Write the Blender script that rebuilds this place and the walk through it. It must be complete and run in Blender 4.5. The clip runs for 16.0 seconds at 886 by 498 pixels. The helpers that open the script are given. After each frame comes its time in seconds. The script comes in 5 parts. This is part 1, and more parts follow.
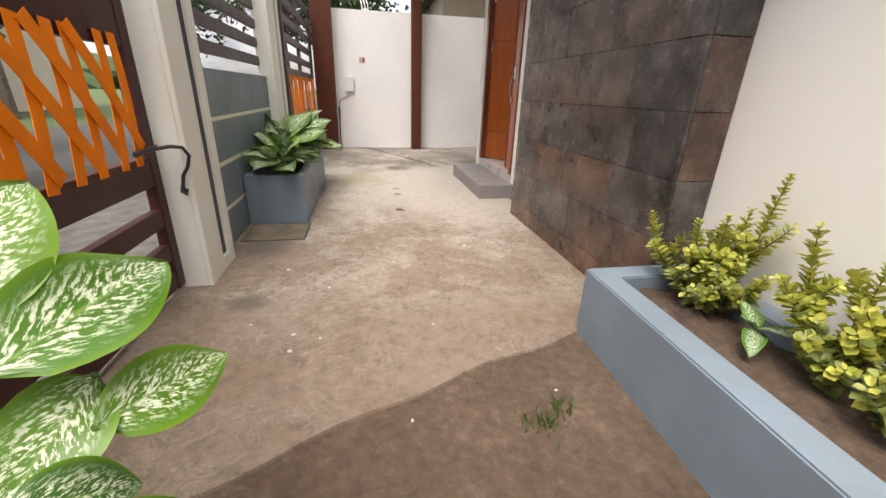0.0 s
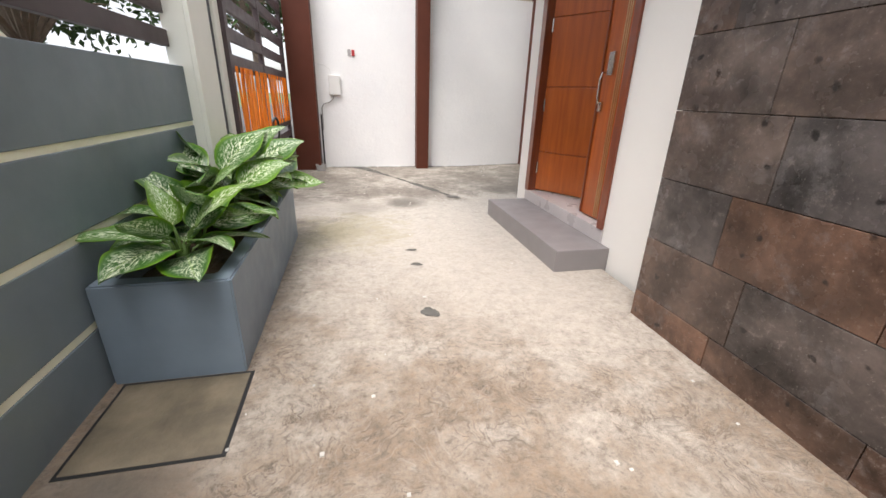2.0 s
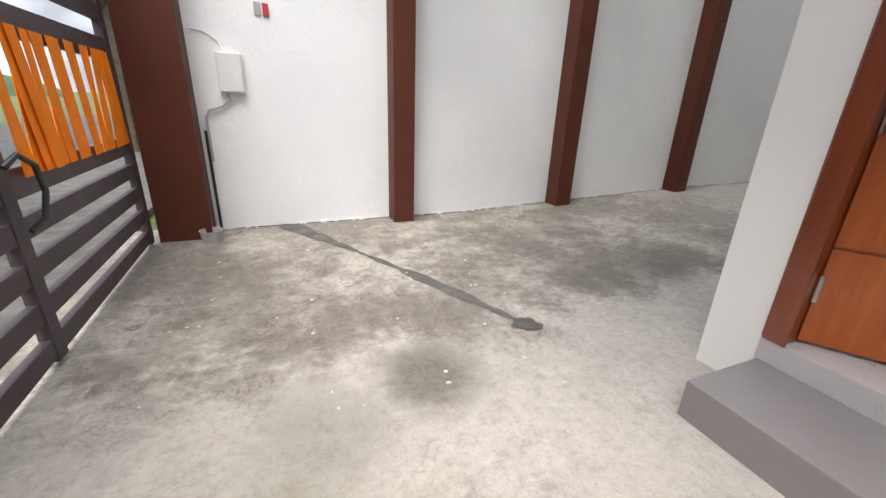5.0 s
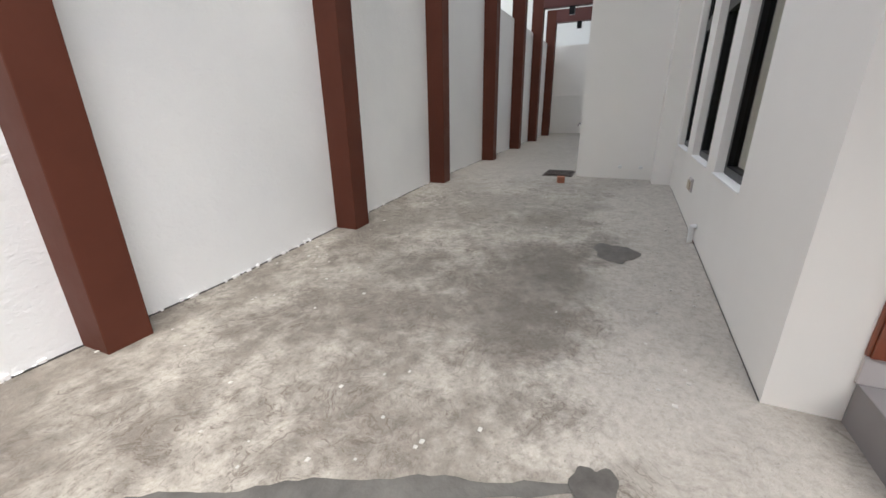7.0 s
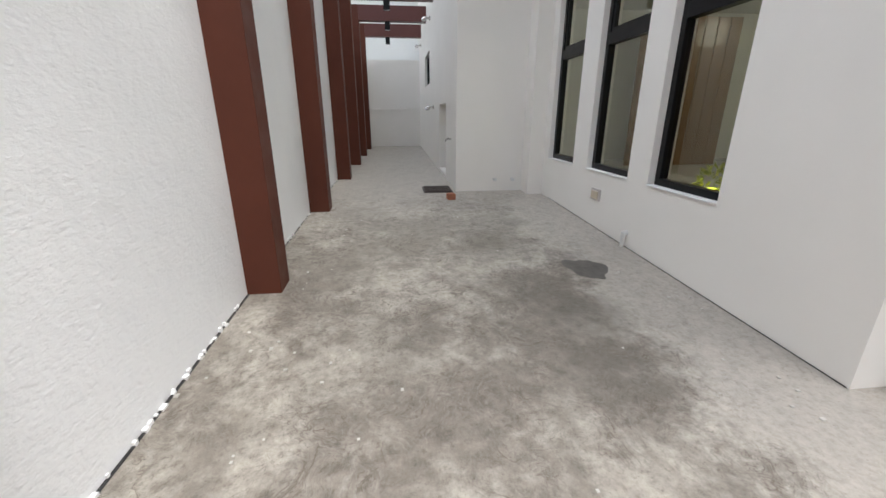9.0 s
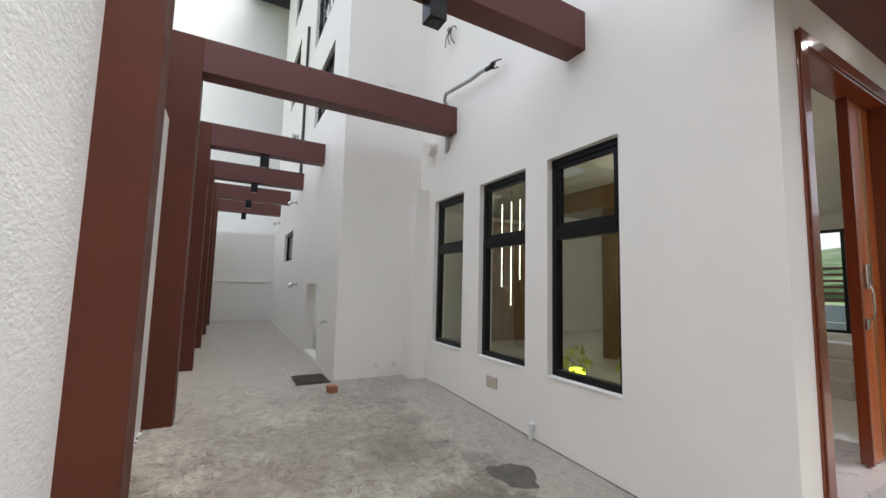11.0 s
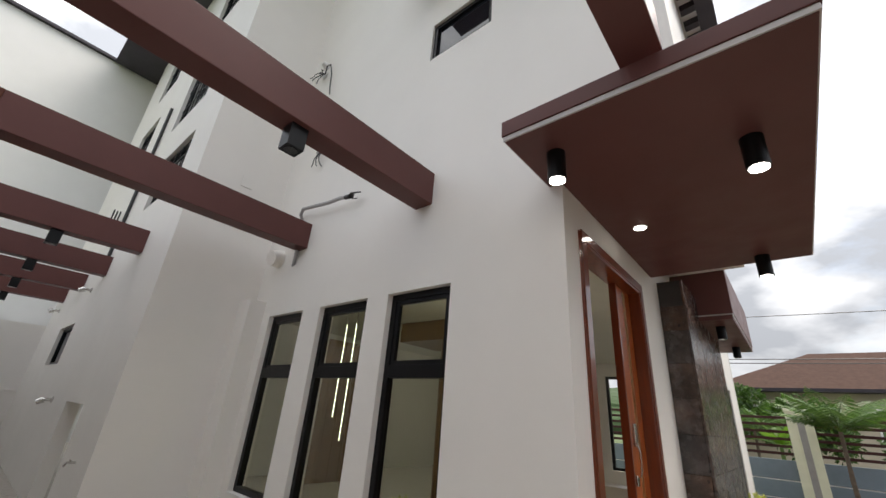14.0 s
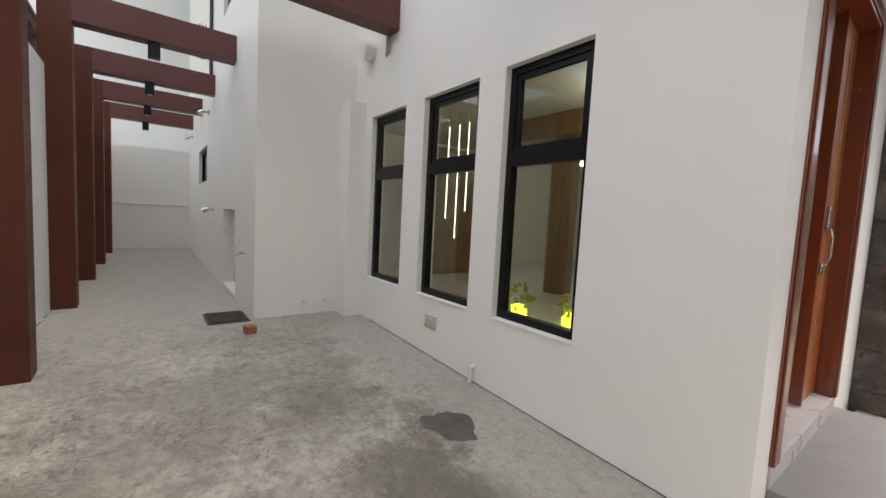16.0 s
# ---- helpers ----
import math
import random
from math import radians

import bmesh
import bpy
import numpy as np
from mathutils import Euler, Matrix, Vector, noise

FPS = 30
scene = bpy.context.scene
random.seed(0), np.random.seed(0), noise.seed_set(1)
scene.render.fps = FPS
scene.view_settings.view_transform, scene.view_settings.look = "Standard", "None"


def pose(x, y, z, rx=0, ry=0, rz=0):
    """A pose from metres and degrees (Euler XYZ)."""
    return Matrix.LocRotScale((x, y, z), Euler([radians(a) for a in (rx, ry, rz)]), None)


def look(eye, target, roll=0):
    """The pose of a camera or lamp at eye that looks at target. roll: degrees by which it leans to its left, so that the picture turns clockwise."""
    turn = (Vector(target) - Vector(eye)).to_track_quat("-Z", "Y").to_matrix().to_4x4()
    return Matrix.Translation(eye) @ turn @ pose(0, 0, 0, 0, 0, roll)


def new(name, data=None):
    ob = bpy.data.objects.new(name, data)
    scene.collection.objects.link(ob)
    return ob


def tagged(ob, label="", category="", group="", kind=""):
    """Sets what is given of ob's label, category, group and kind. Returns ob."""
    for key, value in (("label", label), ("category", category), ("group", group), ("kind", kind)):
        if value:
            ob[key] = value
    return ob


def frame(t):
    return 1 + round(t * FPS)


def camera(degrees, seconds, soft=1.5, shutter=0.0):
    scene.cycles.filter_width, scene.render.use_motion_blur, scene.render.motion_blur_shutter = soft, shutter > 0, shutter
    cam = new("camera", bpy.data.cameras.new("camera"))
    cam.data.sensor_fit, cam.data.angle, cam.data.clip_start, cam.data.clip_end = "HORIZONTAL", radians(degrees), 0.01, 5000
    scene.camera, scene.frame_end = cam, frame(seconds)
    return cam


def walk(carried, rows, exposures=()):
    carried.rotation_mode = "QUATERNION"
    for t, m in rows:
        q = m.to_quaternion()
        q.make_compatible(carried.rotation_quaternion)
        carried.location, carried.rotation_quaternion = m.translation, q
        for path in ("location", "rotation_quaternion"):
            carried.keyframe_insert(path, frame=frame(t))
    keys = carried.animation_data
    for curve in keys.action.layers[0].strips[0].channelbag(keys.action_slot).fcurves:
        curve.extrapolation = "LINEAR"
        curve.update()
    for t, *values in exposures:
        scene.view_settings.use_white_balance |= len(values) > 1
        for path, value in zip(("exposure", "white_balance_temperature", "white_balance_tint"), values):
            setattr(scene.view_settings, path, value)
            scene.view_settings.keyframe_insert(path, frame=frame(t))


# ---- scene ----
EXPOSURES = [(0.0, 0.95, 6950, 14), (1.0, 1.10, 6750, 13), (2.0, 1.22, 6500, 13), (3.2, 1.12, 6400, 12), (5.5, 1.12, 6300, 11), (6.5, 1.12, 6300, 11), (8.2, 1.28, 6250, 10), (10.5, 1.30, 6250, 10), (11.5, 1.16, 6550, 11), (12.5, 1.0, 6650, 12), (13.5, 0.74, 6700, 12), (14.5, 0.74, 6700, 11), (15.0, 0.88, 6600, 11), (16.0, 1.16, 6550, 11)]
# camera and walk
cam = camera(96.6, 16.0)
PATH = [
    (0, (-1.768, -6.398, 1.206), (-1.408, -4.574, 0.47), 1.9),
    (0.5, (-1.755, -5.854, 1.162), (-1.439, -4.014, 0.443), 1.7),
    (1, (-1.785, -5.332, 1.177), (-1.462, -3.493, 0.46), 1.4),
    (1.5, (-1.794, -4.758, 1.206), (-1.438, -2.924, 0.492), 1.4),
    (2, (-1.83, -4.217, 1.184), (-1.413, -2.398, 0.465), 1.8),
    (2.5, (-1.873, -3.676, 1.158), (-1.397, -1.869, 0.445), 2.4),
    (3, (-1.882, -3.119, 1.172), (-1.391, -1.31, 0.473), 2.7),
    (5.5, (-1.767, -0.56, 1.098), (-0.803, 1.053, 0.413), 1.5),
    (6, (-1.713, -0.133, 1.06), (-0.402, 1.219, 0.387), 1.4),
    (6.5, (-1.678, 0.243, 1.094), (-0.104, 1.275, 0.417), 0.4),
    (7, (-1.574, 0.601, 1.071), (0.145, 1.361, 0.389), -0.9),
    (7.5, (-1.538, 0.965, 1.09), (0.287, 1.411, 0.403), -1.4),
    (8, (-1.488, 1.283, 1.115), (0.377, 1.497, 0.425), -1.9),
    (8.2, (-1.448, 1.436, 1.114), (0.422, 1.572, 0.417), -1.7),
    (10.3, (-0.893, 2.315, 1.183), (0.921, 1.502, 0.959), 1.3),
    (10.5, (-0.881, 2.354, 1.205), (0.915, 1.481, 1.098), 1.4),
    (11, (-0.862, 2.357, 1.323), (0.886, 1.404, 1.511), 1.4),
    (11.5, (-0.857, 2.309, 1.388), (0.817, 1.34, 1.897), 1.3),
    (12, (-0.87, 2.328, 1.456), (0.693, 1.352, 2.235), 0.4),
    (12.5, (-0.896, 2.338, 1.516), (0.545, 1.359, 2.497), 0.3),
    (13, (-0.924, 2.327, 1.555), (0.408, 1.302, 2.639), 1.4),
    (13.5, (-0.927, 2.286, 1.548), (0.327, 1.103, 2.562), 3.0),
    (14, (-0.928, 2.222, 1.493), (0.292, 0.838, 2.265), 4.4),
    (14.5, (-0.934, 2.193, 1.468), (0.297, 0.676, 1.897), 4.8),
    (15, (-0.893, 2.144, 1.388), (0.418, 0.638, 1.506), 5.0),
    (15.5, (-0.742, 2.065, 1.321), (0.726, 0.708, 1.255), 4.3),
    (16, (-0.456, 2.056, 1.33), (1.135, 0.853, 1.178), 3.0),
]
walk(cam, [(t, look(eye, target, roll)) for t, eye, target, roll in PATH], EXPOSURES)

# world, sun, lamps
world = bpy.data.worlds.new("world")
scene.world = world
world.use_nodes = True
wt = world.node_tree
wt.nodes.clear()
w_out = wt.nodes.new("ShaderNodeOutputWorld")
w_bg = wt.nodes.new("ShaderNodeBackground")
w_sky = wt.nodes.new("ShaderNodeTexSky")
w_sky.sky_type = "NISHITA"
w_sky.sun_disc = False
w_sky.sun_elevation = radians(67)
w_sky.sun_rotation = radians(215)
w_sky.air_density, w_sky.dust_density = 1.2, 3.0
w_co = wt.nodes.new("ShaderNodeTexCoord")
w_map = wt.nodes.new("ShaderNodeMapping")
w_map.inputs["Scale"].default_value = (1.6, 1.6, 3.2)
w_noise = wt.nodes.new("ShaderNodeTexNoise")
w_noise.inputs["Scale"].default_value = 1.5
w_noise.inputs["Detail"].default_value = 7
w_noise.inputs["Roughness"].default_value = 0.55
w_ramp = wt.nodes.new("ShaderNodeValToRGB")
w_ramp.color_ramp.elements[0].position, w_ramp.color_ramp.elements[1].position = 0.30, 0.50
w_n2 = wt.nodes.new("ShaderNodeTexNoise")
w_n2.inputs["Scale"].default_value = 2.6
w_n2.inputs["Detail"].default_value = 5
w_shade = wt.nodes.new("ShaderNodeValToRGB")
w_shade.color_ramp.elements[0].position, w_shade.color_ramp.elements[1].position = 0.42, 0.70
w_shade.color_ramp.elements[0].color = (2.9, 3.1, 3.4, 1)
w_shade.color_ramp.elements[1].color = (7.8, 8.0, 8.2, 1)
w_sep = wt.nodes.new("ShaderNodeSeparateXYZ")
w_rise = wt.nodes.new("ShaderNodeMapRange")
w_rise.inputs["To Min"].default_value, w_rise.inputs["To Max"].default_value = 0.58, 1.5
w_grad = wt.nodes.new("ShaderNodeVectorMath")
w_grad.operation = "SCALE"
w_mix = wt.nodes.new("ShaderNodeMix")
w_mix.data_type = "RGBA"
for a, b in ((w_co.outputs["Generated"], w_map.inputs["Vector"]), (w_map.outputs["Vector"], w_noise.inputs["Vector"]),
             (w_map.outputs["Vector"], w_n2.inputs["Vector"]), (w_noise.outputs["Fac"], w_ramp.inputs["Fac"]),
             (w_n2.outputs["Fac"], w_shade.inputs["Fac"]), (w_ramp.outputs["Color"], w_mix.inputs["Factor"]),
             (w_sky.outputs["Color"], w_mix.inputs["A"]), (w_co.outputs["Generated"], w_sep.inputs["Vector"]),
             (w_sep.outputs["Z"], w_rise.inputs["Value"]), (w_shade.outputs["Color"], w_grad.inputs[0]),
             (w_rise.outputs["Result"], w_grad.inputs["Scale"]), (w_grad.outputs["Vector"], w_mix.inputs["B"]),
             (w_mix.outputs["Result"], w_bg.inputs["Color"]), (w_bg.outputs["Background"], w_out.inputs["Surface"])):
    wt.links.new(a, b)
w_bg.inputs["Strength"].default_value = 0.15

sun_data = bpy.data.lights.new("sun", "SUN")
sun_data.energy, sun_data.angle, sun_data.color = 2.7, radians(42), (1.0, 0.96, 0.9)
sun = new("sun", sun_data)
sun.matrix_world = look((-3.2, -4.6, 13.5), (0, 0, 0))

# materials
def node_mat(name):
    m = bpy.data.materials.new(name)
    m.use_nodes = True
    nt = m.node_tree
    return m, nt, nt.nodes["Principled BSDF"]


def add(nt, kind, **inputs):
    n = nt.nodes.new(kind)
    for k, v in inputs.items():
        n.inputs[k].default_value = v
    return n


def coords(nt, which="Object", scale=(1, 1, 1)):
    c, mp = nt.nodes.new("ShaderNodeTexCoord"), nt.nodes.new("ShaderNodeMapping")
    mp.inputs["Scale"].default_value = scale
    nt.links.new(c.outputs[which], mp.inputs["Vector"])
    return mp.outputs["Vector"]


def noise_of(nt, vec, scale, detail=5, rough=0.55):
    n = add(nt, "ShaderNodeTexNoise", Scale=scale, Detail=detail, Roughness=rough)
    nt.links.new(vec, n.inputs["Vector"])
    return n.outputs["Fac"]


def ramp_of(nt, fac, stops):
    r = nt.nodes.new("ShaderNodeValToRGB")
    while len(r.color_ramp.elements) < len(stops):
        r.color_ramp.elements.new(0.5)
    for e, (p, c) in zip(r.color_ramp.elements, stops):
        e.position, e.color = p, (*c, 1) if len(c) == 3 else c
    nt.links.new(fac, r.inputs["Fac"])
    return r.outputs["Color"]


def mix_of(nt, fac, a, b, mode="MIX"):
    m = nt.nodes.new("ShaderNodeMix")
    m.data_type, m.blend_type = "RGBA", mode
    for v, key in ((fac, "Factor"), (a, "A"), (b, "B")):
        if isinstance(v, (int, float)):
            m.inputs[key].default_value = v
        elif isinstance(v, tuple):
            m.inputs[key].default_value = (*v, 1) if len(v) == 3 else v
        else:
            nt.links.new(v, m.inputs[key])
    return m.outputs["Result"]


def bump_of(nt, b, height, strength, distance=0.01):
    n = add(nt, "ShaderNodeBump", Strength=strength, Distance=distance)
    nt.links.new(height, n.inputs["Height"])
    nt.links.new(n.outputs["Normal"], b.inputs["Normal"])
    return n


def painted(name, base, var=0.06, rough=0.5, scale=3.0, grain=60.0, bump=0.15, dist=0.002, stain=None):
    """Paint over plaster, steel or wood: slow tone changes, fine grain, faint relief."""
    m, nt, b = node_mat(name)
    v = coords(nt)
    lo = tuple(max(0, c * (1 - var)) for c in base)
    hi = tuple(min(1, c * (1 + var)) for c in base)
    col = ramp_of(nt, noise_of(nt, v, scale, 6), [(0.3, lo), (0.7, hi)])
    if stain:
        col = mix_of(nt, ramp_of(nt, noise_of(nt, v, 1.1, 8, 0.65), [(0.56, (0, 0, 0)), (0.72, (0.5, 0.5, 0.5))]), col, stain)
    nt.links.new(col, b.inputs["Base Color"])
    fine = noise_of(nt, v, grain, 4)
    nt.links.new(ramp_of(nt, noise_of(nt, v, scale * 2.3, 4), [(0.3, (rough * 0.85,) * 3), (0.7, (min(1, rough * 1.15),) * 3)]), b.inputs["Roughness"])
    bump_of(nt, b, fine, bump, dist)
    return m


M_house = painted("house_paint", (0.845, 0.815, 0.768), 0.02, 0.55, 1.2, 35, 0.10, 0.003)
M_white = painted("white_paint", (0.85, 0.84, 0.83), 0.02, 0.6, 1.5, 28, 0.2, 0.003)
M_post = painted("post_paint", (0.82, 0.82, 0.75), 0.04, 0.6, 2.0, 30, 0.2, 0.003)
M_brown = painted("brown_paint", (0.096, 0.029, 0.017), 0.10, 0.55, 2.0, 45, 0.12, 0.002)
M_beam = painted("beam_paint", (0.120, 0.048, 0.043), 0.07, 0.42, 2.0, 45, 0.12, 0.002)
M_steel = painted("brown_steel", (0.060, 0.022, 0.022), 0.15, 0.4, 4.0, 60, 0.1, 0.001)
M_rail = painted("grey_brown_rail", (0.085, 0.066, 0.070), 0.1, 0.45, 4.0, 60, 0.1, 0.001)
M_panel = painted("slate_panel", (0.175, 0.215, 0.245), 0.14, 0.55, 2.5, 40, 0.25, 0.003, (0.19, 0.23, 0.20))
M_planter = painted("planter_paint", (0.185, 0.235, 0.285), 0.10, 0.5, 3.5, 35, 0.3, 0.003, (0.15, 0.18, 0.20))
M_groove = painted("groove_grey", (0.055, 0.062, 0.072), 0.08, 0.6, 3.0, 40, 0.1, 0.002)
M_strip = painted("cream_strip", (0.86, 0.86, 0.68), 0.06, 0.55, 4.0, 40, 0.1, 0.002)
M_black = painted("black_aluminium", (0.007, 0.007, 0.008), 0.1, 0.35, 5.0, 120, 0.03, 0.0005)
M_dark = painted("dark_fascia", (0.034, 0.027, 0.037), 0.15, 0.5, 2.0, 40, 0.1, 0.001)
M_step = painted("step_grey", (0.225, 0.205, 0.205), 0.06, 0.5, 3.0, 60, 0.15, 0.001)
M_sill = painted("sill_tile", (0.50, 0.46, 0.45), 0.05, 0.3, 3.0, 50, 0.05, 0.001)
M_in_wall = painted("room_wall", (0.62, 0.60, 0.55), 0.03, 0.6, 1.5, 30, 0.05, 0.001)
M_in_floor = painted("room_tile", (0.62, 0.59, 0.55), 0.03, 0.12, 1.5, 30, 0.01, 0.001)
M_plastic = painted("white_plastic", (0.72, 0.72, 0.70), 0.03, 0.4, 6.0, 90, 0.05, 0.0005)
M_grey_pipe = painted("grey_conduit", (0.38, 0.37, 0.36), 0.08, 0.5, 8.0, 80, 0.1, 0.001)
M_orange = painted("orange_tape", (0.95, 0.23, 0.005), 0.15, 0.7, 5.0, 80, 0.1, 0.001)
M_brick = painted("red_brick", (0.36, 0.14, 0.08), 0.2, 0.8, 12, 80, 0.5, 0.003)
M_wire = painted("black_wire", (0.02, 0.02, 0.02), 0.1, 0.4, 8, 90, 0.05, 0.001)
M_switchred = painted("red_label", (0.45, 0.05, 0.05), 0.05, 0.4, 8, 90, 0.02, 0.001)
M_metalgrate = painted("rusty_grate", (0.06, 0.045, 0.04), 0.3, 0.6, 15, 80, 0.4, 0.002)


for m_dull in (M_brown, M_beam, M_steel, M_rail, M_black, M_orange):
    m_dull.node_tree.nodes["Principled BSDF"].inputs["Specular IOR Level"].default_value = 0.22


def metal(name, base, rough):
    m, nt, b = node_mat(name)
    b.inputs["Metallic"].default_value = 1.0
    v = coords(nt)
    nt.links.new(ramp_of(nt, noise_of(nt, v, 30, 4), [(0.3, tuple(c * 0.85 for c in base)), (0.7, base)]), b.inputs["Base Color"])
    b.inputs["Roughness"].default_value = rough
    return m


M_chrome = metal("brushed_steel", (0.62, 0.60, 0.57), 0.25)
M_gold = metal("brass_inlay", (0.75, 0.62, 0.38), 0.3)

STAINS = [(-1.28, 0.33, 0.30, 0.9), (0.2, 0.95, 0.32, 0.5), (0.75, 0.85, 0.30, 0.55), (1.1, 1.05, 0.30, 0.45), (2.0, 1.15, 0.34, 0.45), (2.6, 0.75, 0.2, 0.4), (0.6, 1.9, 0.3, 0.3), (-2.51, -4.15, 0.14, 0.85), (-2.6, -3.2, 0.28, 0.8), (3.0, 2.3, 0.4, 0.25), (-1.75, 0.15, 0.35, 0.4)]
# concrete of the yard: pale trowelled cement under tan garden dirt, greyer towards the alley
M_concrete, nt, b = node_mat("yard_concrete")
v = coords(nt)
n_big = noise_of(nt, v, 0.9, 7, 0.66)
n_mid = noise_of(nt, v, 4.2, 10, 0.72)
n_fine = noise_of(nt, v, 30, 10, 0.78)
n_speck = noise_of(nt, v, 70, 5, 0.7)
wv = nt.nodes.new("ShaderNodeVectorMath")
wv.operation = "MULTIPLY_ADD"
wc = add(nt, "ShaderNodeTexNoise", Scale=2.5, Detail=4.0)
nt.links.new(v, wc.inputs["Vector"])
nt.links.new(wc.outputs["Color"], wv.inputs[0])
wv.inputs[1].default_value = (0.8, 0.8, 0)
nt.links.new(v, wv.inputs[2])
st_map = add(nt, "ShaderNodeMapping", Scale=(15, 4, 1))
nt.links.new(wv.outputs["Vector"], st_map.inputs["Vector"])
n_str = noise_of(nt, st_map.outputs["Vector"], 2.8, 9, 0.72)


def math_of(op, a, c, k=0.0):
    n = nt.nodes.new("ShaderNodeMath")
    n.operation, n.use_clamp = op, op in ("SUBTRACT", "MULTIPLY")
    for i, q in enumerate((a, c)):
        if isinstance(q, (int, float)):
            n.inputs[i].default_value = q
        else:
            nt.links.new(q, n.inputs[i])
    return n.outputs[0]


def range_of(value, lo, hi, a=0.0, c=1.0):
    n = nt.nodes.new("ShaderNodeMapRange")
    n.interpolation_type = "SMOOTHSTEP"
    for key, q in (("From Min", lo), ("From Max", hi), ("To Min", a), ("To Max", c)):
        n.inputs[key].default_value = q
    nt.links.new(value, n.inputs["Value"])
    return n.outputs["Result"]


sep = nt.nodes.new("ShaderNodeSeparateXYZ")
nt.links.new(v, sep.inputs["Vector"])
wob = math_of("ADD", math_of("ADD", n_big, n_big), n_mid)
along = math_of("ADD", sep.outputs["Y"], wob)
alley = range_of(along, -1.2, 1.6)
garden = range_of(along, -1.9, -3.3)
# pale cement of the far alley, lightened further for the daylight lying on it
far_alley_light = range_of(math_of("ADD", sep.outputs["X"], wob), 2.6, 5.0)
pale = mix_of(nt, alley, (0.415, 0.36, 0.303), (0.45, 0.41, 0.355))
pale = mix_of(nt, far_alley_light, pale, (0.47, 0.435, 0.385))
dirt = mix_of(nt, alley, (0.25, 0.18, 0.122), (0.17, 0.145, 0.118))
dirt = mix_of(nt, garden, dirt, (0.185, 0.122, 0.076))
dirt = mix_of(nt, far_alley_light, dirt, (0.33, 0.30, 0.26))
clean_wall = range_of(math_of("ADD", sep.outputs["Y"], math_of("ADD", n_mid, n_big)), 1.35, 1.85, 0.75, 0.0)
clean_wall = math_of("MULTIPLY", clean_wall, range_of(sep.outputs["Y"], -0.35, -0.1))
door_d = nt.nodes.new("ShaderNodeVectorMath")
door_d.operation = "DISTANCE"
nt.links.new(v, door_d.inputs[0])
door_d.inputs[1].default_value = (-0.75, -1.2, 0)
clean_door = range_of(math_of("ADD", door_d.outputs["Value"], math_of("ADD", n_mid, n_big)), 1.7, 3.0, 0.85, 0.0)
# last term paints the far alley's light, beside the swept areas
clean_and_lit = math_of("MAXIMUM", math_of("MAXIMUM", clean_wall, clean_door), range_of(sep.outputs["X"], 2.6, 5.0, 0.0, 0.8))
cover = range_of(mix_of(nt, 0.35, n_big, n_mid), 0.40, 0.55, 0.05, 1.0)
cover = math_of("MAXIMUM", cover, math_of("MULTIPLY", garden, 0.85))
cover = math_of("SUBTRACT", cover, clean_and_lit)
cover = math_of("MULTIPLY", cover, range_of(n_fine, 0.30, 0.64, 0.55, 1.0))
col = mix_of(nt, cover, pale, dirt)
n_mot = noise_of(nt, v, 11, 12, 0.78)
col = mix_of(nt, 1.0, col, ramp_of(nt, n_mot, [(0.36, (0.60, 0.59, 0.58)), (0.47, (0.90, 0.90, 0.90)), (0.55, (1.0, 1.0, 1.0)), (0.65, (1.15, 1.15, 1.15))]), "MULTIPLY")
col = mix_of(nt, 1.0, col, ramp_of(nt, n_fine, [(0.36, (0.52, 0.50, 0.48)), (0.46, (0.88, 0.88, 0.87)), (0.54, (1.0, 1.0, 1.0)), (0.66, (1.15, 1.15, 1.15))]), "MULTIPLY")
# swept, smoother cement by the entrance and the house wall, plus the brightened far alley
col = mix_of(nt, math_of("MULTIPLY", clean_and_lit, 0.6), col, mix_of(nt, n_mid, pale, (0.46, 0.425, 0.38)))
# pale trowel scuffs and dark drag marks in patches, laid two ways
st_map2 = add(nt, "ShaderNodeMapping", Scale=(4, 17, 1), Rotation=(0, 0, 0.5))
nt.links.new(wv.outputs["Vector"], st_map2.inputs["Vector"])
n_str2 = noise_of(nt, st_map2.outputs["Vector"], 2.6, 9, 0.74)
worn = range_of(noise_of(nt, v, 1.7, 5, 0.6), 0.40, 0.54)
rest = math_of("SUBTRACT", 1.0, clean_and_lit)
marks = math_of("MULTIPLY", worn, rest)
for n_s in (n_str, n_str2):
    col = mix_of(nt, math_of("MULTIPLY", ramp_of(nt, n_s, [(0.54, (0, 0, 0)), (0.66, (0.22, 0.22, 0.22))]), worn), col, (0.52, 0.49, 0.44))
    col = mix_of(nt, math_of("MULTIPLY", ramp_of(nt, n_s, [(0.36, (0.8, 0.8, 0.8)), (0.45, (0, 0, 0))]), marks), col, (0.13, 0.105, 0.085))
col = mix_of(nt, ramp_of(nt, n_speck, [(0.62, (0, 0, 0)), (0.70, (0.7, 0.7, 0.7))]), col, (0.10, 0.09, 0.08))
n_curl = noise_of(nt, wv.outputs["Vector"], 6.0, 8, 0.68)
lines = ramp_of(nt, n_curl, [(0.484, (0, 0, 0)), (0.497, (0.95, 0.95, 0.95)), (0.503, (0.95, 0.95, 0.95)), (0.516, (0, 0, 0))])
col = mix_of(nt, math_of("MULTIPLY", math_of("MULTIPLY", lines, range_of(n_mid, 0.48, 0.56)), marks), col, (0.11, 0.085, 0.065))
# yellow-green algae tint beside the planter
alg = nt.nodes.new("ShaderNodeVectorMath")
alg.operation = "DISTANCE"
nt.links.new(v, alg.inputs[0])
alg.inputs[1].default_value = (-1.95, -0.65, 0)
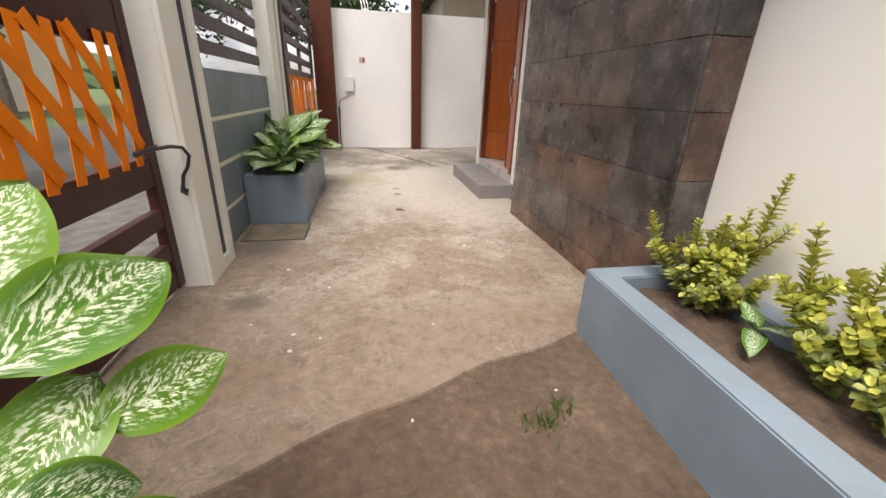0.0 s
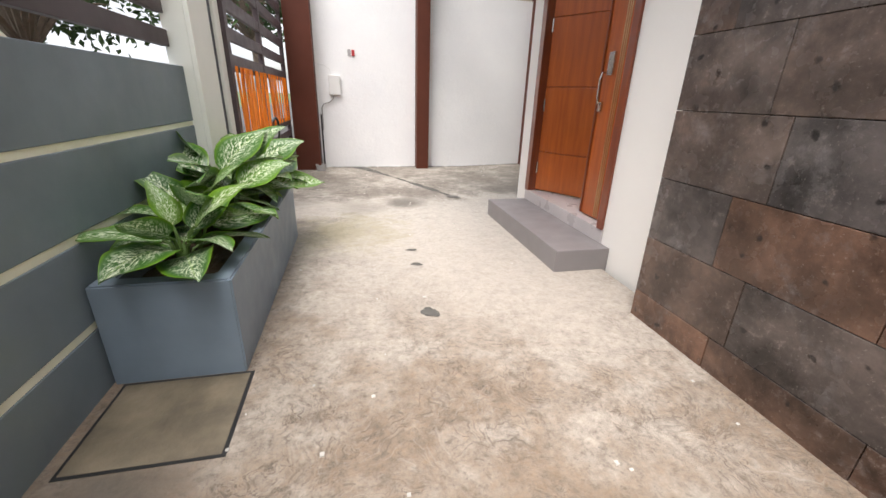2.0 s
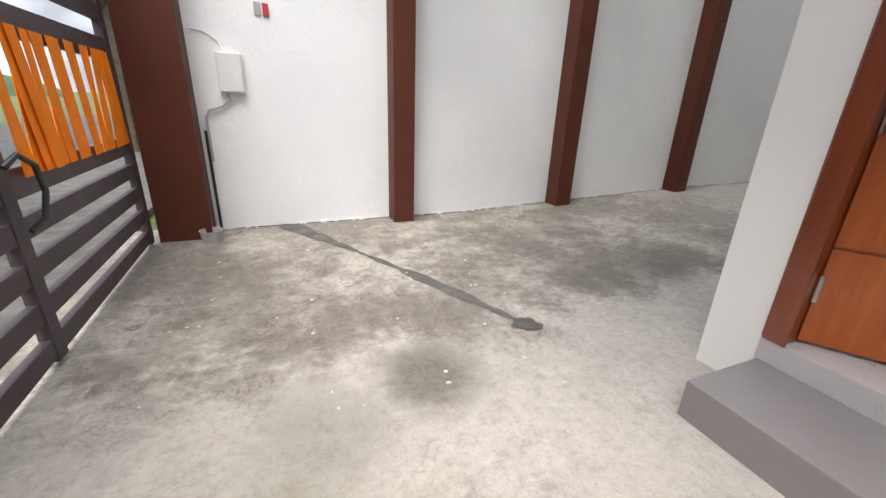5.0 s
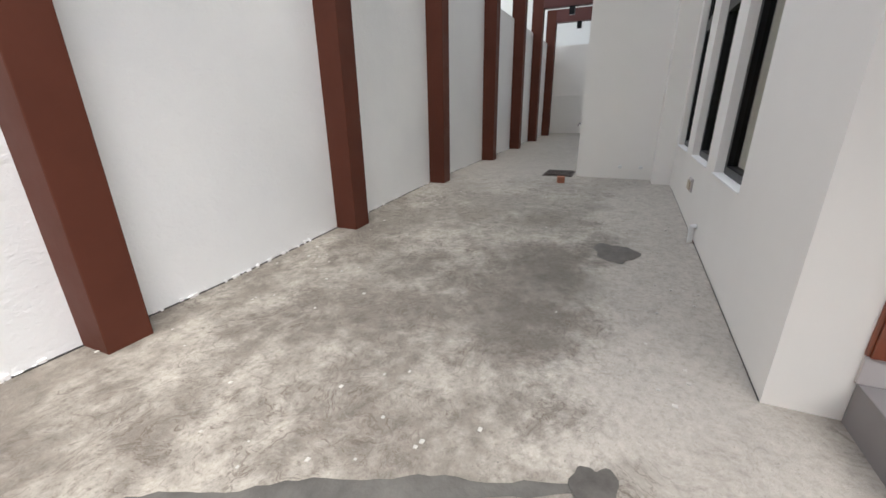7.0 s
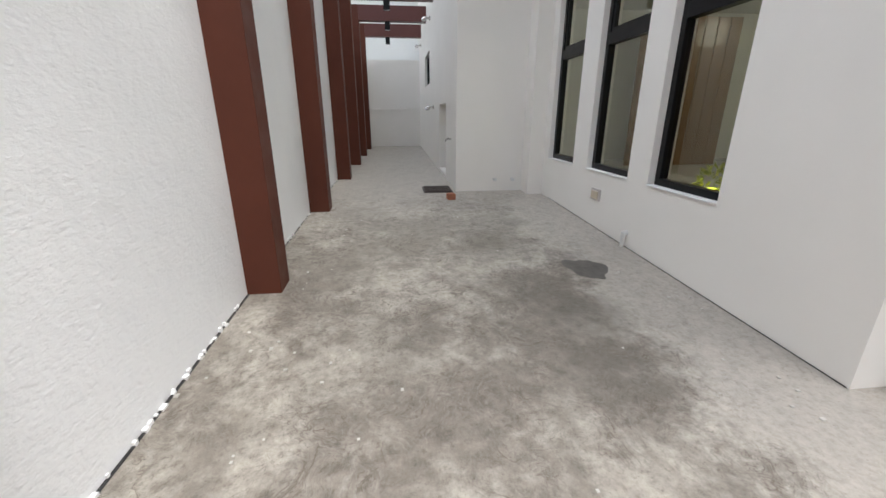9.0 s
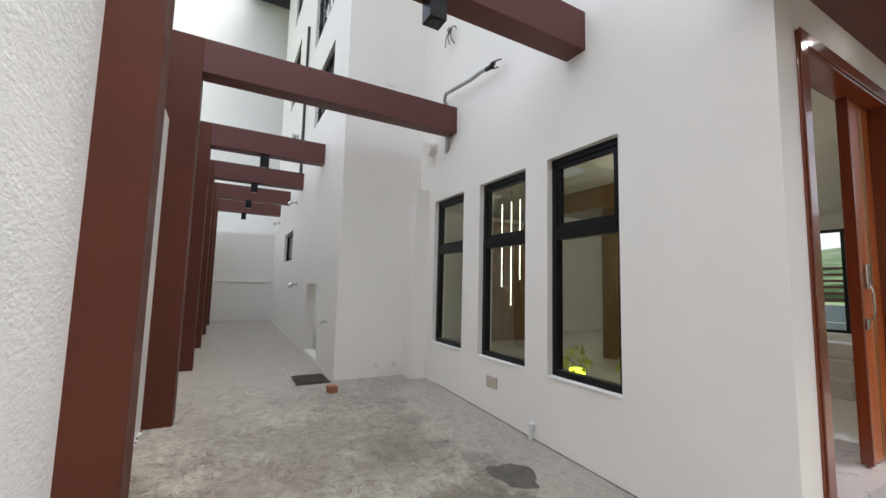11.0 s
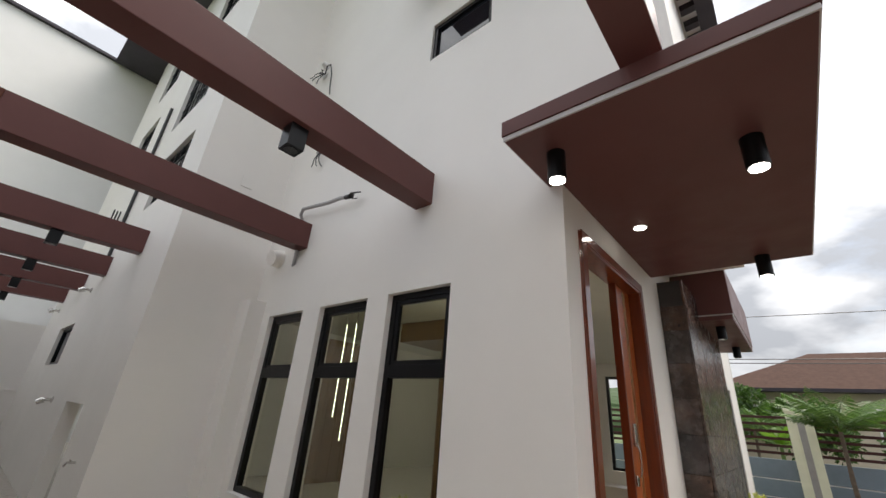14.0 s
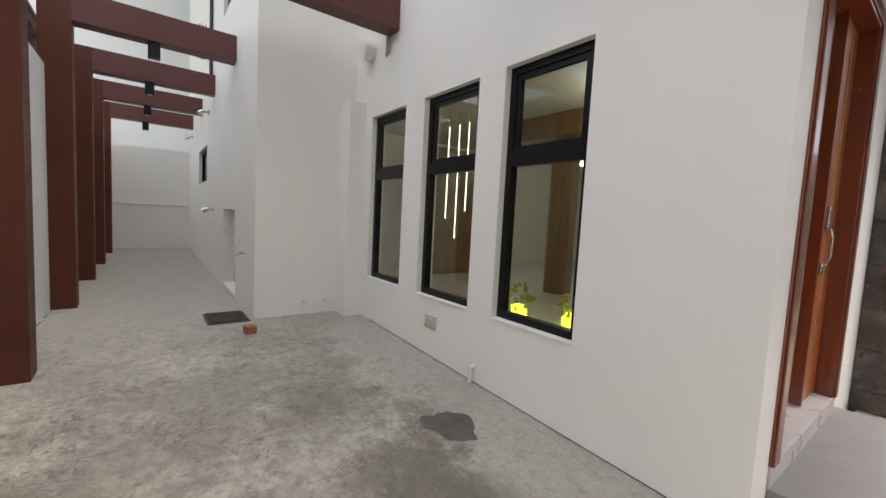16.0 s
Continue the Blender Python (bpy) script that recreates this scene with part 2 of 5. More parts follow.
col = mix_of(nt, range_of(math_of("ADD", alg.outputs["Value"], math_of("ADD", n_mid, n_mid)), 1.1, 1.75, 0.5, 0.0), col, (0.27, 0.235, 0.12))
# damp and oily stains with soft edges
for sx, sy, sr, so in STAINS:
    dn = nt.nodes.new("ShaderNodeVectorMath")
    dn.operation = "DISTANCE"
    nt.links.new(v, dn.inputs[0])
    dn.inputs[1].default_value = (sx, sy, min(0.035 * max(0, sx), 0.108 + 0.005 * sx))
    f = range_of(math_of("ADD", dn.outputs["Value"], math_of("MULTIPLY", n_mid, sr * 1.2)), sr * 0.9, sr * 1.7, so, 0.0)
    col = mix_of(nt, math_of("MULTIPLY", f, range_of(n_fine, 0.3, 0.6, 0.6, 1.0)), col, (0.095, 0.083, 0.066))
nt.links.new(col, b.inputs["Base Color"])
nt.links.new(ramp_of(nt, n_mid, [(0.3, (0.8, 0.8, 0.8)), (0.7, (0.55, 0.55, 0.55))]), b.inputs["Roughness"])
bump_of(nt, b, mix_of(nt, 0.5, mix_of(nt, 0.5, n_fine, n_str), mix_of(nt, 0.5, n_speck, n_mot)), 0.85, 0.016)

# wet patches
M_wet, nt, b = node_mat("damp_concrete")
v = coords(nt)
nt.links.new(ramp_of(nt, noise_of(nt, v, 9, 7, 0.65), [(0.3, (0.045, 0.041, 0.036)), (0.7, (0.14, 0.128, 0.115))]), b.inputs["Base Color"])
b.inputs["Roughness"].default_value = 0.35
bump_of(nt, b, noise_of(nt, v, 30, 5), 0.3, 0.004)
M_moss = painted("mossy_concrete", (0.165, 0.135, 0.092), 0.4, 0.6, 5, 40, 0.6, 0.008, (0.06, 0.052, 0.036))
M_mortar = painted("mortar_fill", (0.10, 0.094, 0.084), 0.35, 0.85, 6, 40, 0.6, 0.01)

# garden soil
M_soil, nt, b = node_mat("garden_soil")
v = coords(nt)
nt.links.new(ramp_of(nt, mix_of(nt, 0.5, noise_of(nt, v, 2.0, 8, 0.7), noise_of(nt, v, 22, 6, 0.7)),
             [(0.32, (0.040, 0.026, 0.017)), (0.52, (0.10, 0.066, 0.044)), (0.7, (0.19, 0.14, 0.10))]), b.inputs["Base Color"])
b.inputs["Roughness"].default_value = 0.95
bump_of(nt, b, mix_of(nt, 0.4, noise_of(nt, v, 14, 8, 0.7), noise_of(nt, v, 60, 4)), 0.8, 0.03)

# heavy stucco of the boundary wall
M_stucco, nt, b = node_mat("white_stucco")
v = coords(nt)
col = ramp_of(nt, noise_of(nt, v, 1.3, 6), [(0.3, (0.80, 0.80, 0.80)), (0.7, (0.86, 0.86, 0.85))])
nt.links.new(col, b.inputs["Base Color"])
b.inputs["Roughness"].default_value = 0.6
st1 = noise_of(nt, v, 6, 6, 0.6)
st2 = noise_of(nt, coords(nt, "Object", (1, 1, 1.8)), 38, 5, 0.6)
ridge = ramp_of(nt, noise_of(nt, v, 13, 5, 0.55), [(0.42, (0, 0, 0)), (0.56, (1, 1, 1))])
bump_of(nt, b, mix_of(nt, 0.16, mix_of(nt, 0.6, st1, st2), ridge), 0.7, 0.011)

# basalt cladding, per tile tone; grey stops raised for sky reflected in upper rows
M_stone, nt, b = node_mat("basalt_tile")
info = nt.nodes.new("ShaderNodeObjectInfo")
v = coords(nt)
shift = nt.nodes.new("ShaderNodeVectorMath")
shift.operation = "ADD"
nt.links.new(v, shift.inputs[0])
nt.links.new(info.outputs["Location"], shift.inputs[1])
sv = shift.outputs["Vector"]
zsep = nt.nodes.new("ShaderNodeSeparateXYZ")
nt.links.new(info.outputs["Location"], zsep.inputs["Vector"])
low_row = nt.nodes.new("ShaderNodeMapRange")
for key, q in (("From Min", 1.3), ("From Max", 0.2), ("To Min", 0.0), ("To Max", 0.25)):
    low_row.inputs[key].default_value = q
nt.links.new(zsep.outputs["Z"], low_row.inputs["Value"])
pick = nt.nodes.new("ShaderNodeMath")
pick.operation = "MULTIPLY_ADD"
pick.inputs[1].default_value = 0.85
nt.links.new(info.outputs["Random"], pick.inputs[0])
nt.links.new(low_row.outputs["Result"], pick.inputs[2])
tone = ramp_of(nt, pick.outputs[0], [(0.0, (0.038, 0.033, 0.033)), (0.25, (0.074, 0.064, 0.061)), (0.48, (0.086, 0.068, 0.060)), (0.70, (0.088, 0.056, 0.042)), (1.0, (0.130, 0.072, 0.048))])
mott = ramp_of(nt, noise_of(nt, sv, 3.5, 8, 0.7), [(0.32, (0.28, 0.28, 0.28)), (0.5, (0.90, 0.90, 0.90)), (0.68, (1.8, 1.76, 1.72))])
col = mix_of(nt, 1.0, tone, mott, "MULTIPLY")
fl = noise_of(nt, sv, 62, 7, 0.7)
col = mix_of(nt, ramp_of(nt, fl, [(0.60, (0, 0, 0)), (0.70, (0.45, 0.45, 0.45))]), col, (0.34, 0.30, 0.27))
col = mix_of(nt, ramp_of(nt, noise_of(nt, sv, 5.5, 8, 0.75), [(0.55, (0, 0, 0)), (0.72, (0.6, 0.6, 0.6))]), col, (0.20, 0.18, 0.175))
big_fl = noise_of(nt, sv, 14, 9, 0.75)
col = mix_of(nt, ramp_of(nt, big_fl, [(0.60, (0, 0, 0)), (0.74, (0.5, 0.5, 0.5))]), col, (0.30, 0.26, 0.235))
warp = nt.nodes.new("ShaderNodeVectorMath")
warp.operation = "MULTIPLY_ADD"
wn = add(nt, "ShaderNodeTexNoise", Scale=22.0, Detail=3.0)
nt.links.new(sv, wn.inputs["Vector"])
nt.links.new(wn.outputs["Color"], warp.inputs[0])
warp.inputs[1].default_value = (0.05, 0.05, 0.05)
nt.links.new(sv, warp.inputs[2])
pits = add(nt, "ShaderNodeTexVoronoi", Scale=7.5)
nt.links.new(warp.outputs["Vector"], pits.inputs["Vector"])
col = mix_of(nt, ramp_of(nt, pits.outputs["Distance"], [(0.08, (0.8, 0.8, 0.8)), (0.14, (0, 0, 0))]), col, (0.012, 0.010, 0.010))
nt.links.new(col, b.inputs["Base Color"])
nt.links.new(ramp_of(nt, noise_of(nt, sv, 8, 4), [(0.3, (0.14, 0.14, 0.14)), (0.7, (0.34, 0.34, 0.34))]), b.inputs["Roughness"])
bump_of(nt, b, mix_of(nt, 0.5, fl, noise_of(nt, sv, 12, 5)), 0.35, 0.006)
M_grout = painted("dark_grout", (0.05, 0.045, 0.042), 0.1, 0.8, 4, 50, 0.2, 0.002)


def wood(name, dark, light, rough, coat, axis=2, scale=1.0):
    m, nt, b = node_mat(name)
    s = [14.0, 14.0, 14.0]
    s[axis] = 1.1
    v = coords(nt, "Object", tuple(k * scale for k in s))
    n1 = noise_of(nt, v, 1.6, 8, 0.6)
    n2 = noise_of(nt, coords(nt), 2.0, 3)
    col = ramp_of(nt, n1, [(0.28, dark), (0.72, light)])
    col = mix_of(nt, ramp_of(nt, n2, [(0.35, (0.25, 0.25, 0.25)), (0.7, (0, 0, 0))]), col, dark)
    nt.links.new(col, b.inputs["Base Color"])
    b.inputs["Roughness"].default_value = rough
    b.inputs["Coat Weight"].default_value = coat
    b.inputs["Coat Roughness"].default_value = 0.08
    bump_of(nt, b, n1, 0.06, 0.002)
    return m


M_door = wood("varnished_door", (0.30, 0.056, 0.005), (0.52, 0.125, 0.013), 0.38, 0.35)
# same door wood, its colour darkened for the shade in the doorway
M_jamb_shaded = wood("shaded_door_jamb", (0.14, 0.026, 0.008), (0.24, 0.050, 0.012), 0.35, 0.6)
M_room_wood = wood("room_wood", (0.13, 0.070, 0.030), (0.24, 0.135, 0.060), 0.45, 0.2)

# clear greenish glass, its tint pushed to olive for the room's yellow light
M_glass, nt, b = node_mat("window_glass")
b.inputs["Base Color"].default_value = (0.82, 0.87, 0.76, 1)
b.inputs["Roughness"].default_value = 0.0
b.inputs["Transmission Weight"].default_value = 1.0
b.inputs["IOR"].default_value = 1.45
M_green_glass, nt, b = node_mat("green_glass")
b.inputs["Base Color"].default_value = (0.45, 0.68, 0.58, 1)
b.inputs["Roughness"].default_value = 0.02
b.inputs["Transmission Weight"].default_value = 0.75
M_dark_glass, nt, b = node_mat("dark_glass")
b.inputs["Base Color"].default_value = (0.012, 0.014, 0.018, 1)
b.inputs["Roughness"].default_value = 0.03


def glow(name, colour, strength):
    m, nt, b = node_mat(name)
    b.inputs["Base Color"].default_value = (0.8, 0.8, 0.8, 1)
    b.inputs["Emission Color"].default_value = (*colour, 1)
    b.inputs["Emission Strength"].default_value = strength
    return m


M_bulb = glow("lamp_face", (1.0, 0.97, 0.92), 9.0)
M_led = glow("led_strip", (0.95, 1.0, 0.70), 2.0)
M_yellow = glow("yellow_light", (0.85, 1.0, 0.03), 1.5)


def foliage(name, lo, hi, rough=0.45, trans=0.25):
    m, nt, b = node_mat(name)
    geo = nt.nodes.new("ShaderNodeNewGeometry")
    col = ramp_of(nt, geo.outputs["Random Per Island"], [(0.0, lo), (0.6, tuple((p + q) / 2 for p, q in zip(lo, hi))), (1.0, hi)])
    col = mix_of(nt, ramp_of(nt, noise_of(nt, coords(nt), 9, 3), [(0.35, (0, 0, 0)), (0.7, (0.35, 0.35, 0.35))]), col, tuple(c * 0.5 for c in lo))
    nt.links.new(col, b.inputs["Base Color"])
    b.inputs["Roughness"].default_value = rough
    t = add(nt, "ShaderNodeBsdfTranslucent")
    nt.links.new(col, t.inputs["Color"])
    ms = add(nt, "ShaderNodeMixShader", Fac=trans)
    nt.links.new(b.outputs["BSDF"], ms.inputs[1])
    nt.links.new(t.outputs["BSDF"], ms.inputs[2])
    nt.links.new(ms.outputs["Shader"], nt.nodes["Material Output"].inputs["Surface"])
    return m


M_leaf = foliage("garden_leaf", (0.035, 0.085, 0.015), (0.11, 0.21, 0.03))
M_leaf_dark = foliage("tree_leaf", (0.018, 0.045, 0.012), (0.06, 0.12, 0.03))
M_leaf_yellow = foliage("golden_leaf", (0.30, 0.35, 0.04), (0.72, 0.68, 0.14))
M_palm = foliage("palm_leaf", (0.05, 0.12, 0.02), (0.16, 0.28, 0.05))
M_stem = painted("green_stem", (0.10, 0.17, 0.04), 0.2, 0.5, 8, 60, 0.2, 0.002)
M_bark = painted("bark", (0.13, 0.10, 0.075), 0.3, 0.9, 8, 40, 0.8, 0.01)

# speckled leaf of the dumb cane: pale flecks between the veins, green margin
M_cane, nt, b = node_mat("speckled_leaf")
uv = nt.nodes.new("ShaderNodeTexCoord").outputs["UV"]
su = nt.nodes.new("ShaderNodeSeparateXYZ")
nt.links.new(uv, su.inputs["Vector"])
absn = nt.nodes.new("ShaderNodeMath")
absn.operation = "ABSOLUTE"
nt.links.new(su.outputs["Y"], absn.inputs[0])
skew = nt.nodes.new("ShaderNodeMath")
skew.operation = "MULTIPLY_ADD"
skew.inputs[1].default_value = -0.3
nt.links.new(absn.outputs[0], skew.inputs[0])
nt.links.new(su.outputs["X"], skew.inputs[2])
cv = nt.nodes.new("ShaderNodeCombineXYZ")
nt.links.new(skew.outputs[0], cv.inputs["X"])
nt.links.new(su.outputs["Y"], cv.inputs["Y"])
oi = nt.nodes.new("ShaderNodeObjectInfo")
nt.links.new(oi.outputs["Random"], cv.inputs["Z"])
mp = nt.nodes.new("ShaderNodeMapping")
mp.inputs["Scale"].default_value = (30, 7, 40)
nt.links.new(cv.outputs["Vector"], mp.inputs["Vector"])
flecks = noise_of(nt, mp.outputs["Vector"], 1.0, 6, 0.7)
edge = nt.nodes.new("ShaderNodeMapRange")
edge.inputs["From Min"].default_value, edge.inputs["From Max"].default_value = 0.85, 0.35
nt.links.new(absn.outputs[0], edge.inputs["Value"])
fm = nt.nodes.new("ShaderNodeMath")
fm.operation = "MULTIPLY"
nt.links.new(ramp_of(nt, flecks, [(0.505, (0, 0, 0)), (0.55, (1, 1, 1))]), fm.inputs[0])
nt.links.new(edge.outputs["Result"], fm.inputs[1])
green = ramp_of(nt, oi.outputs["Random"], [(0.0, (0.030, 0.105, 0.015)), (0.6, (0.060, 0.175, 0.018)), (1.0, (0.13, 0.26, 0.018))])
rim = nt.nodes.new("ShaderNodeMapRange")
rim.inputs["From Min"].default_value, rim.inputs["From Max"].default_value = 0.8, 1.0
nt.links.new(absn.outputs[0], rim.inputs["Value"])
green = mix_of(nt, rim.outputs["Result"], green, (0.14, 0.27, 0.012))
vein = nt.nodes.new("ShaderNodeMapRange")
vein.inputs["From Min"].default_value, vein.inputs["From Max"].default_value = 0.06, 0.02
nt.links.new(absn.outputs[0], vein.inputs["Value"])
green = mix_of(nt, vein.outputs["Result"], green, (0.20, 0.33, 0.08))
col = mix_of(nt, fm.outputs[0], green, (0.74, 0.80, 0.60))
nt.links.new(col, b.inputs["Base Color"])
b.inputs["Roughness"].default_value = 0.35
tr = add(nt, "ShaderNodeBsdfTranslucent")
nt.links.new(col, tr.inputs["Color"])
ms = add(nt, "ShaderNodeMixShader", Fac=0.15)
nt.links.new(b.outputs["BSDF"], ms.inputs[1])
nt.links.new(tr.outputs["BSDF"], ms.inputs[2])
nt.links.new(ms.outputs["Shader"], nt.nodes["Material Output"].inputs["Surface"])

M_asphalt = painted("asphalt", (0.055, 0.053, 0.05), 0.2, 0.85, 3, 60, 0.5, 0.006)
M_grass = painted("grass_ground", (0.07, 0.10, 0.03), 0.4, 0.95, 6, 50, 0.6, 0.02)
M_roof = painted("roof_tile", (0.075, 0.044, 0.034), 0.15, 0.95, 4, 20, 0.3, 0.01)
M_beige = painted("beige_render", (0.55, 0.47, 0.36), 0.06, 0.7, 2, 30, 0.2, 0.004)
M_car = painted("white_car_paint", (0.75, 0.76, 0.78), 0.01, 0.2, 2, 60, 0.01, 0.0005)
M_rubber = painted("tyre_rubber", (0.02, 0.02, 0.02), 0.1, 0.8, 8, 60, 0.2, 0.002)
M_slab = painted("timber_slab", (0.30, 0.20, 0.13), 0.2, 0.8, 5, 50, 0.4, 0.004)
M_roof.node_tree.nodes["Principled BSDF"].inputs["Specular IOR Level"].default_value = 0.1
M_hill = painted("hill_green", (0.05, 0.085, 0.03), 0.4, 1.0, 0.12, 2, 0.3, 0.5)


# mesh helpers
def mesh_from(bm, name, material):
    me = bpy.data.meshes.new(name)
    bmesh.ops.recalc_face_normals(bm, faces=bm.faces)
    bm.to_mesh(me)
    bm.free()
    if material:
        me.materials.append(material)
    return me


def part(name, bm, material, parent=None, label=""):
    ob = new(name, mesh_from(bm, name, material))
    if parent:
        ob.parent = parent
    if label:
        ob["label"] = label
    return ob


def empty(name, x=0, y=0, z=0, rz=0):
    ob = new(name)
    ob.matrix_basis = pose(x, y, z, 0, 0, rz)
    return ob


def add_box(bm, x0, x1, y0, y1, z0, z1, bevel=0.0):
    vs = [bm.verts.new((x, y, z)) for x in (x0, x1) for y in (y0, y1) for z in (z0, z1)]
    fs = [bm.faces.new([vs[i] for i in q]) for q in ((0, 1, 3, 2), (4, 6, 7, 5), (0, 4, 5, 1), (2, 3, 7, 6), (0, 2, 6, 4), (1, 5, 7, 3))]
    if bevel > 0:
        es = list({e for f in fs for e in f.edges})
        bmesh.ops.bevel(bm, geom=es, offset=bevel, segments=2, affect="EDGES", profile=0.6)
    return bm


def box(x0, x1, y0, y1, z0, z1, bevel=0.004):
    return add_box(bmesh.new(), min(x0, x1), max(x0, x1), min(y0, y1), max(y0, y1), min(z0, z1), max(z0, z1), bevel)


def add_tube(bm, pts, radius, sides=10, taper=1.0):
    pts = [Vector(p) for p in pts]
    rings = []
    for i, p in enumerate(pts):
        d = (pts[min(i + 1, len(pts) - 1)] - pts[max(i - 1, 0)]).normalized()
        u = d.orthogonal().normalized() if not rings else (last - d * last.dot(d)).normalized()
        last = u
        w = d.cross(u)
        r = radius * (1 + (taper - 1) * i / max(1, len(pts) - 1))
        rings.append([bm.verts.new(p + (u * math.cos(a) + w * math.sin(a)) * r) for a in [2 * math.pi * k / sides for k in range(sides)]])
    for a, c in zip(rings, rings[1:]):
        for k in range(sides):
            bm.faces.new((a[k], a[(k + 1) % sides], c[(k + 1) % sides], c[k]))
    bm.faces.new(rings[0][::-1])
    bm.faces.new(rings[-1])
    return bm


def tube(pts, radius, sides=10, taper=1.0):
    return add_tube(bmesh.new(), pts, radius, sides, taper)


def lathe(profile, sides=24, cx=0.0, cy=0.0, cz=0.0):
    """Turned shape about z from (radius, height) pairs."""
    bm = bmesh.new()
    rings = [[bm.verts.new((cx + r * math.cos(2 * math.pi * k / sides), cy + r * math.sin(2 * math.pi * k / sides), cz + z)) for k in range(sides)] for r, z in profile]
    for a, c in zip(rings, rings[1:]):
        for k in range(sides):
            bm.faces.new((a[k], a[(k + 1) % sides], c[(k + 1) % sides], c[k]))
    bm.faces.new(rings[0][::-1])
    bm.faces.new(rings[-1])
    return bm


def wall_mesh(axis, u0, u1, z0, z1, a, c, holes=()):
    """Wall slab between a and c across, from u0 to u1 along, with openings (u0, u1, z0, z1) cut through."""
    us = sorted({u0, u1, *(k for h in holes for k in h[:2])})
    zs = sorted({z0, z1, *(k for h in holes for k in h[2:])})
    us, zs = [u for u in us if u0 <= u <= u1], [z for z in zs if z0 <= z <= z1]

    def solid(i, j):
        if not (0 <= i < len(us) - 1 and 0 <= j < len(zs) - 1):
            return False
        mu, mz = (us[i] + us[i + 1]) / 2, (zs[j] + zs[j + 1]) / 2
        return not any(h[0] < mu < h[1] and h[2] < mz < h[3] for h in holes)

    bm = bmesh.new()
    made = {}

    def vert(i, k, j):
        if (i, k, j) not in made:
            u, w, z = us[i], (a, c)[k], zs[j]
            made[i, k, j] = bm.verts.new((w, u, z) if axis == "y" else (u, w, z))
        return made[i, k, j]

    for i in range(len(us) - 1):
        for j in range(len(zs) - 1):
            if not solid(i, j):
                continue
            for k in (0, 1):
                bm.faces.new([vert(i, k, j), vert(i + 1, k, j), vert(i + 1, k, j + 1), vert(i, k, j + 1)])
            for di, dj, e in ((-1, 0, ((i, j), (i, j + 1))), (1, 0, ((i + 1, j), (i + 1, j + 1))), (0, -1, ((i, j), (i + 1, j))), (0, 1, ((i, j + 1), (i + 1, j + 1)))):
                if not solid(i + di, j + dj):
                    (p, q), (r, s) = e
                    bm.faces.new([vert(p, 0, q), vert(r, 0, s), vert(r, 1, s), vert(p, 1, q)])
    return bm


def setting(name, bm, material, label, category):
    return tagged(part(name, bm, material), label, category, kind="structure")


def slope(x):
    return min(0.035 * max(0.0, x), 0.108 + 0.005 * x)


# ground sheets
bm = bmesh.new()
bmesh.ops.create_grid(bm, x_segments=8, y_segments=8, size=400)
bmesh.ops.translate(bm, verts=bm.verts, vec=(0, 0, -0.06))
setting("ground", bm, M_grass, "flat grassy ground around the house lot", "ground")
setting("garden_soil", box(-2.95, 0.0, -12.6, -4.2, -0.055, -0.012, 0), M_soil, "brown bare garden soil scattered with crumbs", "soil")
setting("road", box(-10.5, -4.4, -60, 60, -0.056, -0.03, 0), M_asphalt, "grey asphalt street outside the gate", "road")
setting("pavement", box(-4.4, -3.05, -40, 40, -0.055, 0.02, 0.01), M_mortar, "plain concrete roadside pavement beyond the fence", "pavement")

# yard slab: wavy edge to the soil, gentle rise along the alley
XS = [-3.06 + 0.102 * i for i in range(30)] + [0.0 + 0.3 * i for i in range(46)]


def soil_edge(x):
    return -4.68 - 0.41 * max(0, -0.65 - x) + 0.02 * math.sin(3.1 * x) + 0.018 * math.sin(9 * x)


bm = bmesh.new()
cols = []
for x in XS:
    y0 = soil_edge(x) if x <= -0.01 else -0.3
    ys = [y0 + (3.0 - y0) * k / 24 for k in range(25)]
    top = [bm.verts.new((x, y, slope(x))) for y in ys]
    low = bm.verts.new((x, y0 - 0.02, -0.05))
    cols.append([low] + top)
for a, c in zip(cols, cols[1:]):
    for k in range(25):
        bm.faces.new((a[k], c[k], c[k + 1], a[k + 1]))
setting("floor", bm, M_concrete, "rough trowelled stained concrete yard and alley floor", "floor")

# boundary wall with its dark base joint
setting("wall_north", wall_mesh("x", -2.62, 12.6, -0.05, 2.7, 2.88, 3.05), M_stucco, "white stucco boundary wall with heavy rough texture", "wall")
setting("wall_east", wall_mesh("y", 0.9, 3.05, 0.0, 2.75, 12.3, 12.5), M_house, "off-white plastered end wall of the alley", "wall")
setting("wall_east_ledge", box(12.27, 12.3, 1.1, 2.88, 1.30, 1.33, 0.004), M_house, "thin plaster ledge across the end wall", "trim")

# house shell
WIN = [(0.925, 1.625), (1.905, 2.655), (2.985, 3.705)]
W_Z = (0.615, 2.43)
DOOR = (-1.68, -0.23, 0.27, 2.74)
UP_A = (0.63, 1.435, 5.08, 5.625)
UP_B = (-0.42, 0.06, 5.05, 5.57)
UP_C = (3.25, 3.62, 8.6, 9.0)
setting("wall_side", wall_mesh("x", 0.0, 4.16, -0.05, 3.6, -0.18, 0.0, [(a, c, *W_Z) for a, c in WIN]), M_house, "off-white painted side wall with three tall windows", "wall")
setting("wall_side_upper", wall_mesh("x", -0.78, 4.16, 3.6, 11.3, -0.18, 0.0, [UP_A, UP_B, UP_C, (1.65, 2.6, 7.2, 9.6)]), M_house, "off-white painted upper side wall", "wall")
